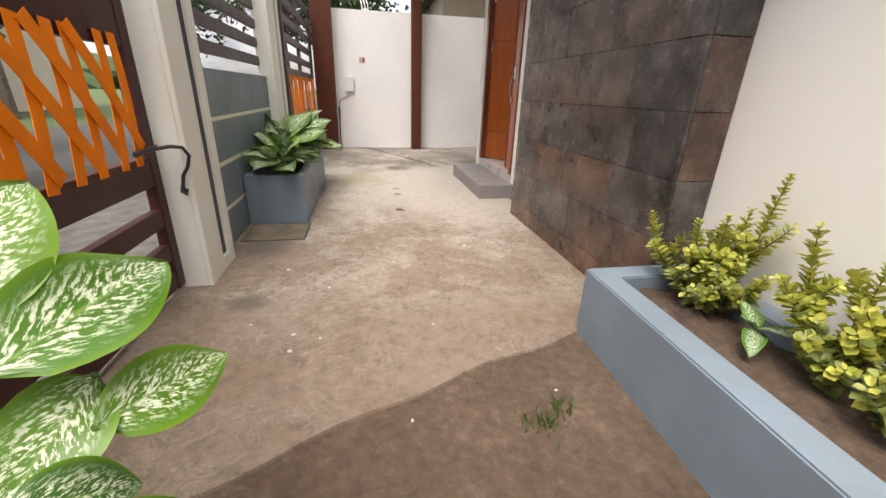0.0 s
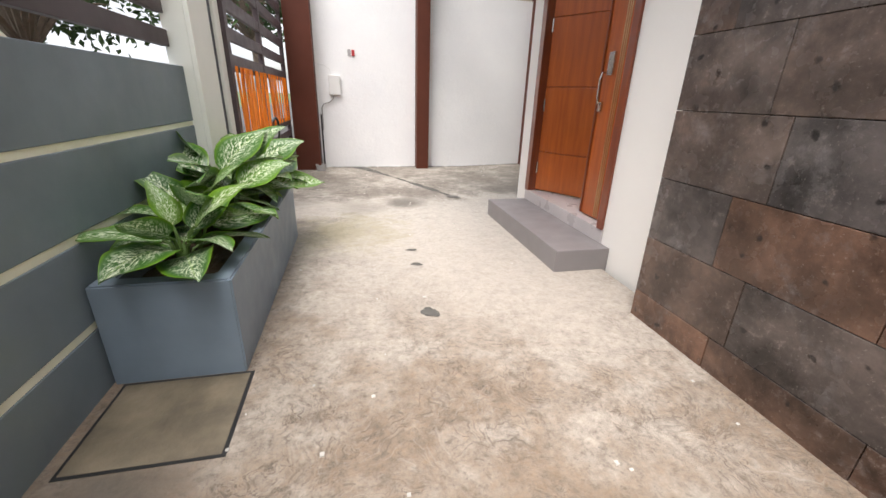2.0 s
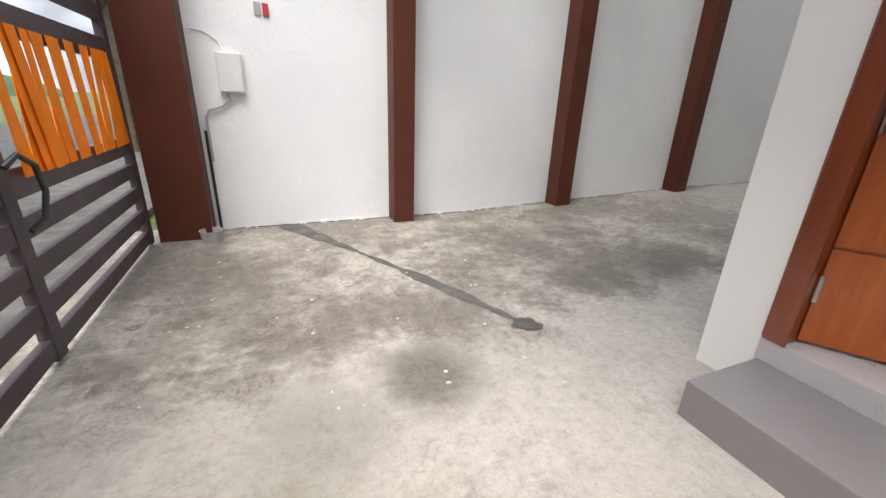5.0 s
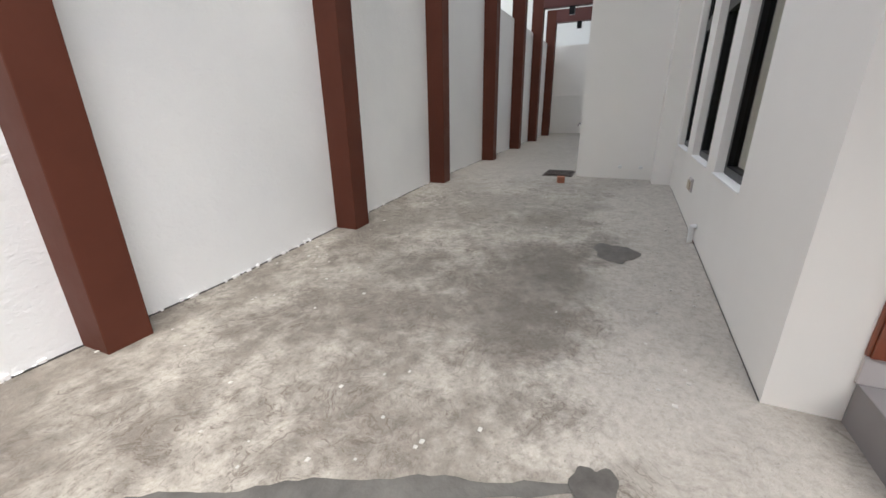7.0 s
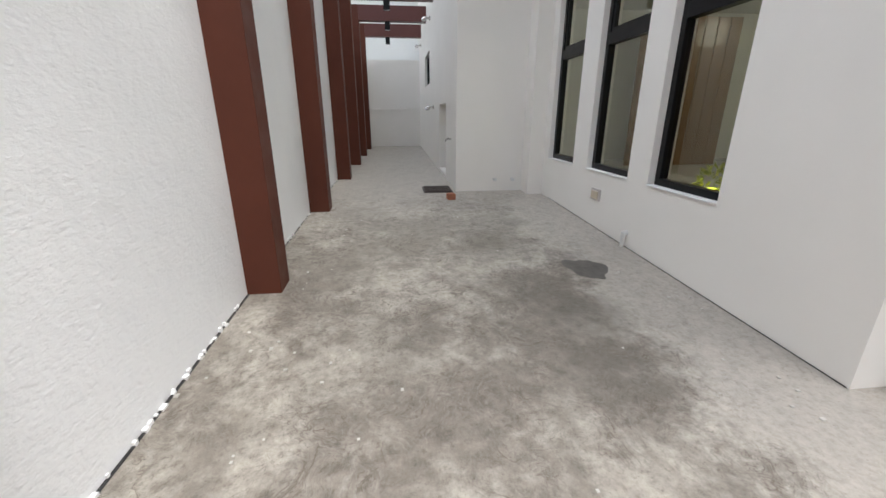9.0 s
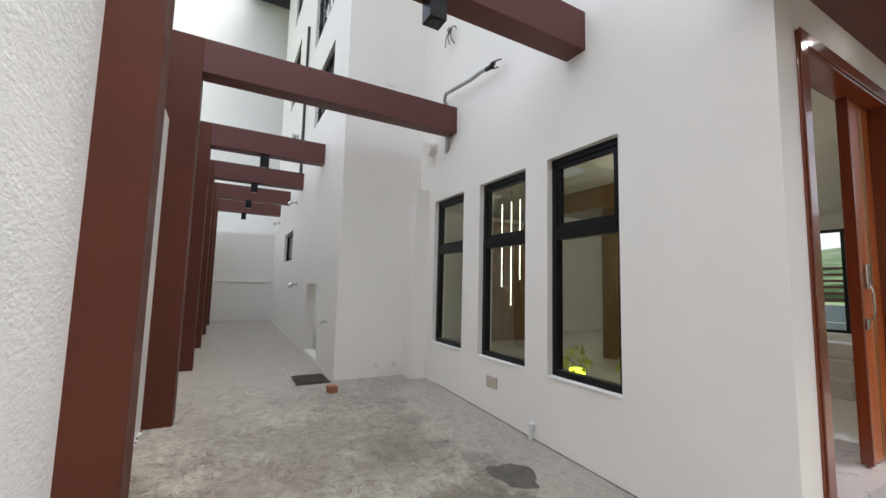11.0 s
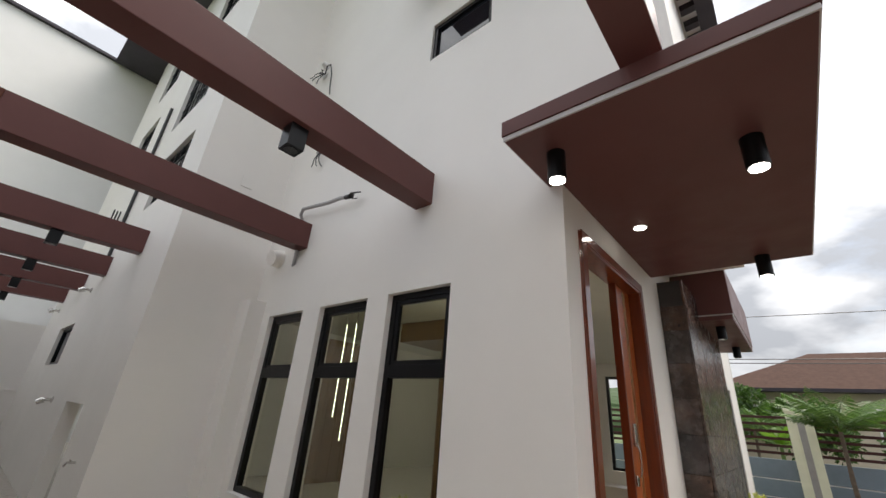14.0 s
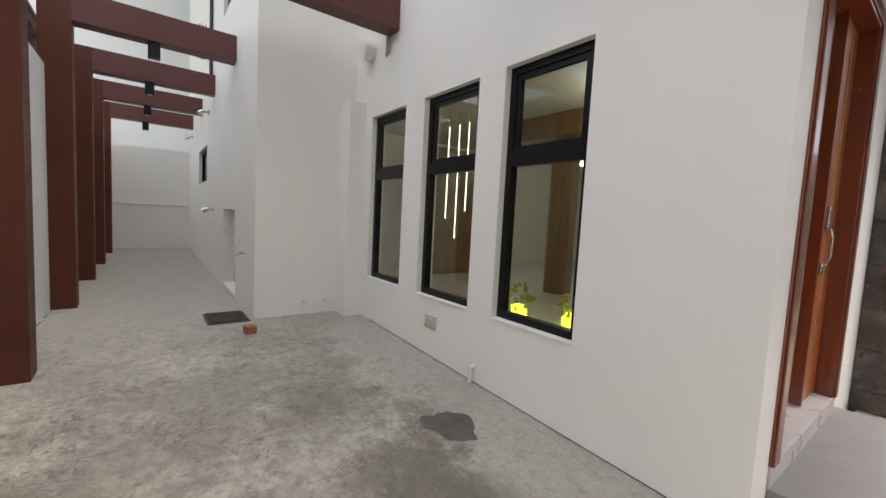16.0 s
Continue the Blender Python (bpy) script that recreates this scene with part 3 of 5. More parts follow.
setting("wall_front", wall_mesh("y", -8.2, -0.18, -0.05, 3.6, 0.0, 0.18, [DOOR, (-7.4, -5.5, 0.55, 2.3)]), M_house, "off-white painted front wall with the entrance", "wall")
setting("wall_front_upper", wall_mesh("y", -3.2, -0.18, 3.3, 11.3, -0.78, -0.6), M_house, "off-white painted upper front wall", "wall")
setting("wall_front_back", wall_mesh("y", -8.2, -3.2, 3.6, 11.3, 0.0, 0.18), M_house, "off-white painted set-back upper front wall", "wall")
setting("wall_upper_return", wall_mesh("x", -0.6, 0.0, 3.3, 11.3, -3.2, -3.02), M_house, "off-white painted upper return wall", "wall")
setting("slab_upper", box(-0.6, 0.0, -3.02, -0.18, 3.3, 3.5, 0), M_house, "painted underside of the upper storey", "ceiling")
setting("wall_bump", wall_mesh("y", -0.02, 1.116, 0.0, 11.0, 4.16, 4.32), M_house, "off-white painted return wall of the kitchen wing", "wall")
NICHE = (5.30, 6.35, 0.19, 1.31)
BUMP_W = [(8.4, 9.8, 1.82, 2.50), (5.05, 6.5, 4.15, 5.1), (5.3, 6.9, 5.9, 7.3), (5.25, 6.85, 8.4, 9.85), (8.9, 10.3, 5.9, 7.3), (8.9, 10.3, 8.4, 9.85)]
setting("wall_wing", wall_mesh("x", 4.32, 12.3, 0.0, 11.0, 0.96, 1.116, [NICHE] + BUMP_W), M_house, "off-white painted wing wall along the alley", "wall")
setting("wall_niche", box(5.25, 6.4, 0.55, 0.75, 0.1, 1.35, 0), M_house, "off-white back of a shallow wall niche", "wall")
setting("pilaster", box(3.87, 4.16, -0.01, 0.20, 0.0, 2.62, 0.006), M_house, "off-white plastered pilaster in the wall corner", "trim")

# roofs and eaves
setting("roof_main", box(3.0, 13.45, -8.0, 2.2, 11.0, 11.25, 0.01), M_dark, "dark brown boxed eave of the main roof", "roof")
setting("roof_front", box(-1.0, 3.0, -8.0, 1.0, 11.3, 11.5, 0.01), M_dark, "dark brown boxed eave of the front roof", "roof")

# the neighbouring wing beyond the alley
setting("wall_far", box(13.6, 18.0, -2.0, 9.0, -0.05, 11.1, 0.01), M_white, "tall white neighbouring house wall", "wall")
setting("roof_far", box(13.5, 18.1, -2.1, 9.1, 11.1, 11.2, 0.01), M_dark, "dark eave of the neighbouring house", "roof")

# columns and beams of the pergola
COL_X = [-0.77, 1.20, 3.18, 5.38, 7.33, 9.2, 11.15]
COL_W = 0.205


def pergola_column(x):
    zb = slope(x) - 0.02
    return tagged(part("column", box(x, x + COL_W, 2.67, 2.93, zb, 3.52, 0.006), M_brown), "reddish-brown painted concrete column against the white wall", "column", "pergola columns")


def pergola_beam(x, y_end, z0=3.2, z1=3.52):
    return tagged(part("beam", box(x + 0.002, x + COL_W - 0.002, y_end, 2.67, z0, z1, 0.006), M_beam), "brown painted concrete beam spanning the alley", "beam", "pergola beams")


for i, x in enumerate(COL_X):
    pergola_column(x)
    pergola_beam(x, 0.52 if i == 0 else (-0.02 if i < 3 else 1.10))
tagged(part("column", box(-2.74, -2.36, 2.62, 2.93, -0.02, 3.3, 0.008), M_brown), "wide reddish-brown painted gate column at the wall", "column")

# canopies
CAN = empty("canopy", 0, 0, 3.0)
tagged(CAN, "brown painted flat entrance canopy with a pale edge line", "canopy")
for nm, bmx, mt in (("soffit", box(-1.288, 0.088, -2.218, 0.588, -0.004, 0.03, 0.002), M_beam), ("edge_line", box(-1.297, 0.097, -2.227, 0.597, 0.0, 0.034, 0.003), M_sill), ("fascia", box(-1.305, 0.105, -2.235, 0.605, 0.034, 0.14, 0.004), M_beam)):
    part(nm, bmx, mt, CAN)
CAN2 = tagged(empty("canopy", 0, 0, 2.72), "brown painted boxed window canopy on the front wall", "canopy")
part("soffit", box(-0.57, 0.0, -5.59, -3.21, 0, 0.05, 0.003), M_beam, CAN2)
part("edge_line", box(-0.575, 0.0, -5.595, -3.205, 0.05, 0.064, 0.002), M_sill, CAN2)
part("box_fascia", box(-0.58, 0.0, -5.6, -3.2, 0.064, 0.62, 0.006), M_beam, CAN2)

# door step and sill
setting("door_step", box(-0.43, 0.0, -1.80, -0.235, -0.02, 0.165, 0.006), M_step, "grey painted concrete step at the entrance", "step")
setting("door_sill", box(-0.012, 0.4, -1.69, -0.228, 0.165, 0.272, 0.004), M_sill, "pale glazed tile door sill", "sill")

# the room behind
setting("room_floor", box(0.18, 8.0, -8.2, -0.18, 0.1, 0.268, 0), M_in_floor, "glossy pale tiled room floor", "floor")
setting("ceiling", box(0.18, 8.0, -8.2, -0.18, 2.95, 3.1, 0), M_in_wall, "plain pale room ceiling", "ceiling")
setting("wall_room_back", wall_mesh("y", -8.2, -0.18, 0.1, 3.0, 6.6, 6.8), M_in_wall, "plain pale wall at the back of the room", "wall")
setting("wall_room_end", wall_mesh("x", -0.0, 8.0, 0.1, 3.4, -8.4, -8.2, [(1.7, 2.6, 0.6, 2.65)]), M_in_wall, "plain pale end wall of the room with a window", "wall")


# windows
def fixed_window(name, x0, x1, z0, z1, y, transom=None, label="black aluminium window with clear glass", glass=M_glass, fr=0.055, sash=True):
    """Window in a wall along x, seen from +y; y is the outer face of the frame."""
    w = tagged(empty(name, x0, y, z0), label, "window", kind="structure")
    W, H = x1 - x0, z1 - z0
    part("jamb", box(0, fr, -0.07, 0, 0, H, 0.003), M_black, w)
    part("jamb", box(W - fr, W, -0.07, 0, 0, H, 0.003), M_black, w)
    part("head", box(fr, W - fr, -0.07, 0, H - fr, H, 0.003), M_black, w)
    part("bottom_rail", box(fr, W - fr, -0.07, 0.004, 0, fr, 0.003), M_black, w)
    cells = [(fr, H - fr)]
    if transom:
        t0, t1 = transom[0] - z0, transom[1] - z0
        part("transom", box(fr, W - fr, -0.07, 0.004, t0, t1, 0.003), M_black, w)
        cells = [(fr, t0), (t1, H - fr)]
    for k, (a, c) in enumerate(cells):
        s = 0.0
        if sash and k == len(cells) - 1 and transom:
            s = 0.035
            sh = part("sash", wall_mesh("x", fr, W - fr, a, c, -0.05, -0.012, [(fr + s, W - fr - s, a + s, c - s)]), M_black, w)
        p = part("pane", box(fr + s - 0.004, W - fr - s + 0.004, -0.036, -0.030, a + s - 0.004, c - s + 0.004, 0), glass, w)
        p.visible_shadow = False
    return w


for i, (a, c) in enumerate(WIN):
    fixed_window("window_%d" % (i + 1), a, c, *W_Z, -0.055, (1.735, 1.835), "tall black-framed fixed window with a top sash")
    setting("window_ledge", box(a - 0.0, c, -0.055, 0.012, W_Z[0] - 0.004, W_Z[0] + 0.006, 0.002), M_white, "thin white painted window ledge", "sill")
fixed_window("window_4", *UP_A, -0.03, None, "small black-framed upper window", M_dark_glass, 0.05)
fixed_window("window_5", *UP_B, -0.03, None, "small black-framed upper window", M_dark_glass, 0.05)
fixed_window("window_6", *UP_C, -0.03, None, "small black-framed square upper window", M_dark_glass, 0.05)
for i, h in enumerate(BUMP_W):
    w = fixed_window("window_%d" % (7 + i), *h, 1.06, None, "black-framed wing window with dark glass", M_dark_glass, 0.05)
    if i:
        for k in range(1, 5):
            part("grille_bar", box((h[1] - h[0]) * k / 5 - 0.008, (h[1] - h[0]) * k / 5 + 0.008, 0.005, 0.02, 0.04, h[3] - h[2] - 0.04, 0), M_black, w)
        for k in (1, 2):
            part("grille_bar", box(0.04, h[1] - h[0] - 0.04, 0.006, 0.019, (h[3] - h[2]) * k / 3 - 0.008, (h[3] - h[2]) * k / 3 + 0.008, 0), M_black, w)
bal = tagged(empty("upper_opening", 1.65, -0.05, 7.2), "upper glazed opening with green glass and brown louvre", "window")
part("green_pane", box(0, 0.95, -0.02, 0, 0, 0.9, 0.003), M_green_glass, bal)
part("brown_panel", box(0, 0.95, -0.03, 0, 0.9, 2.4, 0.003), M_beam, bal)
part("frame", box(0.94, 0.98, -0.03, 0.03, 0, 2.4, 0.003), M_black, bal)
fw = tagged(empty("window_14", -0.05, -7.4, 0.55), "wide black-framed front window with dark glass", "window", kind="structure")
part("frame", wall_mesh("y", 0, 1.9, 0, 1.75, 0.07, 0.12, [(0.06, 0.92, 0.06, 1.69), (0.98, 1.84, 0.06, 1.69)]), M_black, fw)
for a in (0.05, 0.97):
    part("pane", box(0.09, 0.096, a, a + 0.88, 0.05, 1.70, 0), M_glass, fw).visible_shadow = False
rw = tagged(empty("window_15", 1.7, -8.2, 0.6), "black-framed room window facing the garden", "window", kind="structure")
part("frame", wall_mesh("x", 0, 0.9, 0, 2.05, -0.12, -0.06, [(0.06, 0.42, 0.06, 1.99), (0.48, 0.84, 0.06, 1.99)]), M_black, rw)

# entrance door: frame, narrow fixed leaf, wide leaf ajar
d = tagged(empty("door_1", 0, 0, 0.272), "varnished orange-brown wooden double door standing ajar", "door", kind="structure")
DH = 2.74 - 0.272
part("jamb", box(-0.012, 0.15, -0.31, -0.225, 0, DH, 0.008), M_jamb_shaded, d)
part("jamb", box(-0.012, 0.15, -1.685, -1.61, 0, DH, 0.008), M_jamb_shaded, d)
part("head", box(-0.012, 0.15, -1.61, -0.31, DH - 0.085, DH, 0.008), M_jamb_shaded, d)
part("casing", box(-0.022, -0.012, -0.32, -0.235, 0, DH + 0.008, 0.004), M_jamb_shaded, d)
part("casing", box(-0.022, -0.012, -1.69, -1.62, 0, DH + 0.008, 0.004), M_jamb_shaded, d)
part("casing", box(-0.022, -0.012, -1.62, -0.32, DH - 0.07, DH + 0.008, 0.004), M_jamb_shaded, d)
narrow = part("narrow_leaf", box(0.05, 0.095, -1.605, -1.215, 0.012, DH - 0.09, 0.006), M_door, d, "narrow varnished leaf with brass inlay lines")
for k in range(3):
    part("inlay_line", box(0.0445, 0.052, -1.405 - 0.022 * k, -1.398 - 0.022 * k, 0.03, DH - 0.12, 0), M_gold, narrow, "thin brass inlay line")
part("meeting_strip", box(0.038, 0.10, -1.215, -1.195, 0.012, DH - 0.09, 0.004), M_jamb_shaded, narrow)
narrow.location = (0.035, 0, 0)
hd = part("lock_plate", box(0.030, 0.05, -1.36, -1.29, 1.10, 1.26, 0.004), M_chrome, narrow, "brushed steel lock plate")
part("handle_bar", tube([(0.045, -1.262, 1.12), (0.015, -1.262, 1.12), (0.002, -1.262, 1.07), (0.002, -1.262, 0.95), (0.015, -1.262, 0.90), (0.045, -1.262, 0.90)], 0.007, 10), M_chrome, narrow, "brushed steel pull handle")
part("handle_foot", box(0.030, 0.05, -1.285, -1.24, 0.84, 0.91, 0.004), M_chrome, narrow, "brushed steel handle foot")
leaf = empty("wide_leaf", 0.06, -0.315, 0.012, 33)
leaf.parent = d
LH = DH - 0.105
bm = bmesh.new()
zc = [0.0, 0.40, 1.02, 1.62, LH]
for a, c in zip(zc, zc[1:]):
    add_box(bm, -0.0, 0.045, -0.88, -0.0, a + 0.006, c - 0.006, 0.004)
add_box(bm, 0.014, 0.031, -0.875, -0.005, 0.0, LH, 0)
panel = part("door_panel", bm, M_door, leaf, "grooved varnished door leaf")
for z in (0.18, 0.80, 1.5, 2.1):
    part("hinge", tube([(-0.004, -0.002, z), (-0.004, -0.002, z + 0.11)], 0.011, 8), M_chrome, leaf, "steel butt hinge")
part("lock_edge", box(0.010, 0.036, -0.886, -0.880, 0.85, 1.25, 0.002), M_chrome, leaf, "steel lock edge plate")


# lamps
def spot_lamp(x, y, z_top, r=0.055, h=0.17, on=True, what="ceiling_spotlight"):
    l = tagged(empty(what, x, y, z_top - h), "black cylindrical surface spotlight, switched on" if on else "black cylindrical surface spotlight, switched off", "lamp", "spotlights")
    part("housing", lathe([(r, 0.0), (r, h), (r * 0.86, h), (r * 0.86, h - 0.002), (r * 0.86, 0.03), (r * 0.9, 0.0)][:2], 28), M_black, l)
    part("lens", lathe([(r * 0.84, -0.004), (r * 0.84, 0.002)], 24), M_bulb if on else M_dark_glass, l, "bright round lens" if on else "dark lens")
    return l


for x, y in ((-0.108, 0.326), (-1.022, -0.13), (-0.95, -2.05)):
    spot_lamp(x, y, 2.996, 0.055, 0.19)
for y in (-3.6, -5.1):
    spot_lamp(-0.40, y, 2.72, 0.05, 0.15, False)
spot_lamp(1.20, 0.22, 6.32)
for x, y in ((-0.24, -0.935),):
    l = tagged(empty("downlight", x, y, 2.989), "small round recessed downlight, switched on", "lamp")
    part("ring", lathe([(0.052, 0.0), (0.052, 0.007)], 24), M_plastic, l)
    part("lens", lathe([(0.042, -0.003), (0.042, 0.001)], 24), M_bulb, l)
for x, y in ((COL_X[1] + 0.107, 1.28), (COL_X[3] + 0.107, 1.97), (COL_X[4] + 0.107, 2.0), (COL_X[5] + 0.107, 2.02), (COL_X[6] + 0.107, 2.05)):
    l = tagged(empty("beam_lamp", x, y, 3.03), "black square box lamp under a beam, switched off", "lamp", "beam lamps")
    part("housing", wall_mesh("x", -0.06, 0.06, 0.0, 0.172, -0.06, 0.06, []), M_black, l)
    part("lens", lathe([(0.045, -0.004), (0.045, 0.001)], 20), M_dark_glass, l)
bx = tagged(empty("balcony_box", 0, 0, 6.32), "brown painted boxed overhang high on the side wall", "overhang")
part("soffit", box(-0.8, 1.63, 0.0, 0.6, 0, 0.06, 0.003), M_beam, bx)
part("edge_line", box(-0.8, 1.635, 0.0, 0.605, 0.06, 0.085, 0.002), M_sill, bx)
part("fascia", box(-0.8, 1.645, 0.0, 0.615, 0.085, 0.30, 0.004), M_beam, bx)
ev = tagged(empty("front_eave", 0, 0, 5.5), "dark boxed front eave with small brackets", "eave")
part("fascia", box(-1.08, -0.93, -3.3, -0.35, 0, 0.22, 0.004), M_dark, ev)
part("soffit", box(-0.93, -0.78, -3.3, -0.35, 0.10, 0.16, 0.002), M_white, ev)
for k in range(9):
    part("bracket", box(-0.93, -0.80, -0.55 - 0.22 * k, -0.47 - 0.22 * k, 0.02, 0.10, 0.003), M_dark, ev)


# wall services
def curly(x, y, z, n, seed):
    rnd = random.Random(seed)
    bm = bmesh.new()
    for _ in range(n):
        p, pts = Vector((x, y, z)), []
        d = Vector((rnd.uniform(-0.6, 0.3), rnd.uniform(0.3, 0.8), rnd.uniform(-0.2, 0.3)))
        for k in range(9):
            pts.append(tuple(p))
            p = p + d * 0.035
            d = (d + Vector((rnd.uniform(-0.5, 0.5), rnd.uniform(-0.5, 0.4), rnd.uniform(-0.8, 0.25)))).normalized()
        add_tube(bm, pts, 0.007, 6)
    return bm


jb = tagged(empty("junction_box"), "round wall junction box with loose black wires", "junction box")
part("cover", tube([(3.78, -0.005, 6.33), (3.78, 0.03, 6.33)], 0.075, 20), M_plastic, jb)
part("hanging_wires", tube([(3.76, 0.03, 6.30), (3.62, 0.09, 6.34), (3.50, 0.10, 6.28), (3.45, 0.08, 6.08), (3.47, 0.05, 5.86), (3.43, 0.05, 5.70)], 0.010, 6), M_wire, jb)
part("cone", tube([(3.78, -0.005, 6.48), (3.78, 0.10, 6.50)], 0.07, 18, 0.55), M_plastic, jb, "small white cone cover")
part("loose_wiring", curly(3.78, 0.03, 6.31, 5, 3), M_wire, jb, "tangled black wires")
cd = tagged(empty("flexible_conduit"), "grey flexible conduit with frayed wire ends", "conduit")
part("hose", tube([(3.46, -0.02, 3.62), (3.43, 0.05, 3.70), (3.3, 0.10, 3.72), (3.0, 0.11, 3.67), (2.75, 0.10, 3.64), (2.52, 0.10, 3.63), (2.38, 0.10, 3.60)], 0.021, 10), M_grey_pipe, cd)
bm = bmesh.new()
for k in range(5):
    a = 0.4 * (k - 2)
    add_tube(bm, [(2.38, 0.10, 3.60), (2.30, 0.10 + 0.03 * a, 3.59 + 0.03 * a), (2.21, 0.10 + 0.05 * math.sin(k), 3.58 + 0.06 * a)], 0.007, 6)
part("frayed_end", bm, M_wire, cd, "frayed black wire ends")
part("tape", tube([(2.42, 0.10, 3.607), (2.34, 0.10, 3.595)], 0.025, 10), M_wire, cd)
pp = tagged(empty("pipe_elbow"), "white capped pipe end and grey conduit bend under a beam", "pipe")
part("cap", tube([(3.79, -0.01, 3.17), (3.79, 0.05, 3.17), (3.78, 0.13, 3.15)], 0.12, 24, 0.8), M_house, pp)
part("conduit_bend", tube([(3.36, 0.03, 3.22), (3.36, 0.03, 3.10), (3.38, 0.02, 3.05), (3.44, -0.01, 3.03)], 0.022, 10), M_grey_pipe, pp)
lw = tagged(empty("lamp_wiring"), "loose dark wires hanging from the side wall", "cable")
part("cable", curly(3.32, 0.03, 4.60, 4, 8), M_wire, lw)
part("wall_sleeve", tube([(3.42, -0.02, 4.62), (3.38, 0.05, 4.63), (3.30, 0.07, 4.60)], 0.018, 8), M_grey_pipe, lw, "short grey conduit sleeve")
cc = tagged(empty("cable_coil"), "black cable coil and conduit on the wing wall", "cable")
pts = [(8.2 + 0.10 * math.cos(a), 1.16 + 0.004 * k, 4.3 + 0.30 * math.sin(a)) for k, a in enumerate([0.55 * j for j in range(34)])]
part("coil", tube(pts, 0.012, 6), M_wire, cc)
part("drop_pipe", tube([(7.6, 1.15, 3.4), (7.6, 1.15, 6.8)], 0.028, 8), M_wire, cc)
sq = tagged(part("cover_plate", box(4.148, 4.16, 0.45, 0.60, 4.1, 4.26, 0.003), M_house), "square blank cover plate painted with the wall", "cover plate")


def wall_fitting(x, y, z, name, label):
    f = tagged(empty(name, x, y, z), label, "fitting")
    part("rose", tube([(0, -0.01, 0), (0, 0.015, 0)], 0.045, 18), M_chrome, f)
    part("stem", tube([(0, 0.01, 0), (0, 0.09, 0.0), (0, 0.12, -0.02)], 0.022, 12), M_chrome, f)
    part("head", tube([(0, 0.10, -0.005), (0, 0.17, -0.045)], 0.045, 16, 0.8), M_chrome, f)
    return f


wall_fitting(7.42, 1.116, 1.29, "wall_spotlight", "small silver wall spotlight beside the niche")
wall_fitting(8.1, 1.116, 3.05, "wall_spotlight", "small silver wall spotlight under the beams")
wall_fitting(11.2, 1.116, 3.0, "wall_spotlight", "small silver wall spotlight near the end wall")
tap = tagged(empty("garden_tap", 4.67, 1.116, 0.80), "small chrome garden tap on the wall", "tap")
part("body", tube([(0, -0.01, 0), (0, 0.07, 0), (0, 0.085, -0.035)], 0.013, 10), M_chrome, tap)
part("lever", box(-0.03, 0.03, 0.04, 0.055, 0.015, 0.024, 0.003), M_chrome, tap)
for y in (0.575, 0.328):
    st = tagged(empty("pipe_stub", 4.16, y, 0.285), "capped white pipe stub with a bright chrome rose, low on the wall", "pipe stub", "pipe stubs")
    # chrome rose, its bright reflection painted as plain white
    part("rose", tube([(0.005, 0, 0), (-0.012, 0, 0)], 0.026, 16), M_plastic, st)
    part("cap", tube([(-0.01, 0, 0), (-0.055, 0, 0)], 0.020, 12), M_plastic, st)
st = tagged(empty("pipe_stub", 1.79, 0.03, slope(1.79) - 0.01), "short white pipe stub rising from the floor", "pipe stub")
part("pipe", tube([(0, 0, 0), (0, 0, 0.11)], 0.018, 12), M_plastic, st)
part("elbow", tube([(0, 0, 0.10), (0, 0, 0.13), (0, -0.03, 0.135)], 0.022, 12), M_plastic, st)
ol = tagged(empty("wall_outlet", 2.385, 0, 0.40), "beige weatherproof wall outlet", "outlet")
part("plate", box(-0.085, 0.085, -0.005, 0.014, -0.055, 0.055, 0.006), M_sill, ol)
part("flap", box(-0.06, 0.06, 0.014, 0.026, -0.04, 0.035, 0.005), M_beige, ol)
dr = tagged(empty("floor_drain", 4.08, 1.16, slope(4.1) + 0.001), "rusty iron floor drain grate", "drain")
part("pit", box(0.02, 0.46, 0.02, 0.38, -0.02, 0.004, 0), M_wire, dr)
part("frame", wall_mesh("x", 0, 0.48, 0, 0.012, 0, 0.40, []), M_metalgrate, dr).location = (0, 0, -0.006)
for k in range(9):
    part("slat", box(0.03 + 0.05 * k, 0.058 + 0.05 * k, 0.02, 0.38, 0.006, 0.020, 0.002), M_metalgrate, dr)
bk = tagged(empty("brick", 3.65, 1.25, slope(3.65), 12), "broken red brick lying on the floor", "brick")
part("body", box(-0.055, 0.055, -0.045, 0.045, 0, 0.075, 0.008), M_brick, bk)
part("chip", box(0.058, 0.10, -0.05, -0.02, 0, 0.02, 0.005), M_brick, bk)

# boundary wall: meter box, conduit, switch
mb = tagged(empty("panel_box", -2.17, 2.88, 1.16), "white electrical panel box on the boundary wall", "panel box")
part("case", box(0, 0.185, -0.05, 0.004, 0, 0.30, 0.006), M_plastic, mb)
part("door", box(0.008, 0.177, -0.057, -0.05, 0.008, 0.292, 0.004), M_plastic, mb)
part("conduit", tube([(0.06, -0.02, 0.0), (0.06, -0.025, -0.05), (0.0, -0.025, -0.11), (-0.10, -0.02, -0.14), (-0.13, -0.02, -0.20), (-0.13, -0.02, -0.55)], 0.010, 8), M_grey_pipe, mb, "thin grey conduit")
part("upper_cable", tube([(0.05, -0.01, 0.30), (0.03, -0.01, 0.38), (-0.06, -0.008, 0.44), (-0.15, -0.008, 0.45)], 0.005, 6), M_plastic, mb)
part("earth_pipe", tube([(-0.15, -0.02, -1.18), (-0.15, -0.02, -0.30)], 0.012, 8), M_wire, mb)
sw = tagged(empty("wall_switch", -1.85, 2.88, 1.745), "small switch plate with a red cover", "switch")
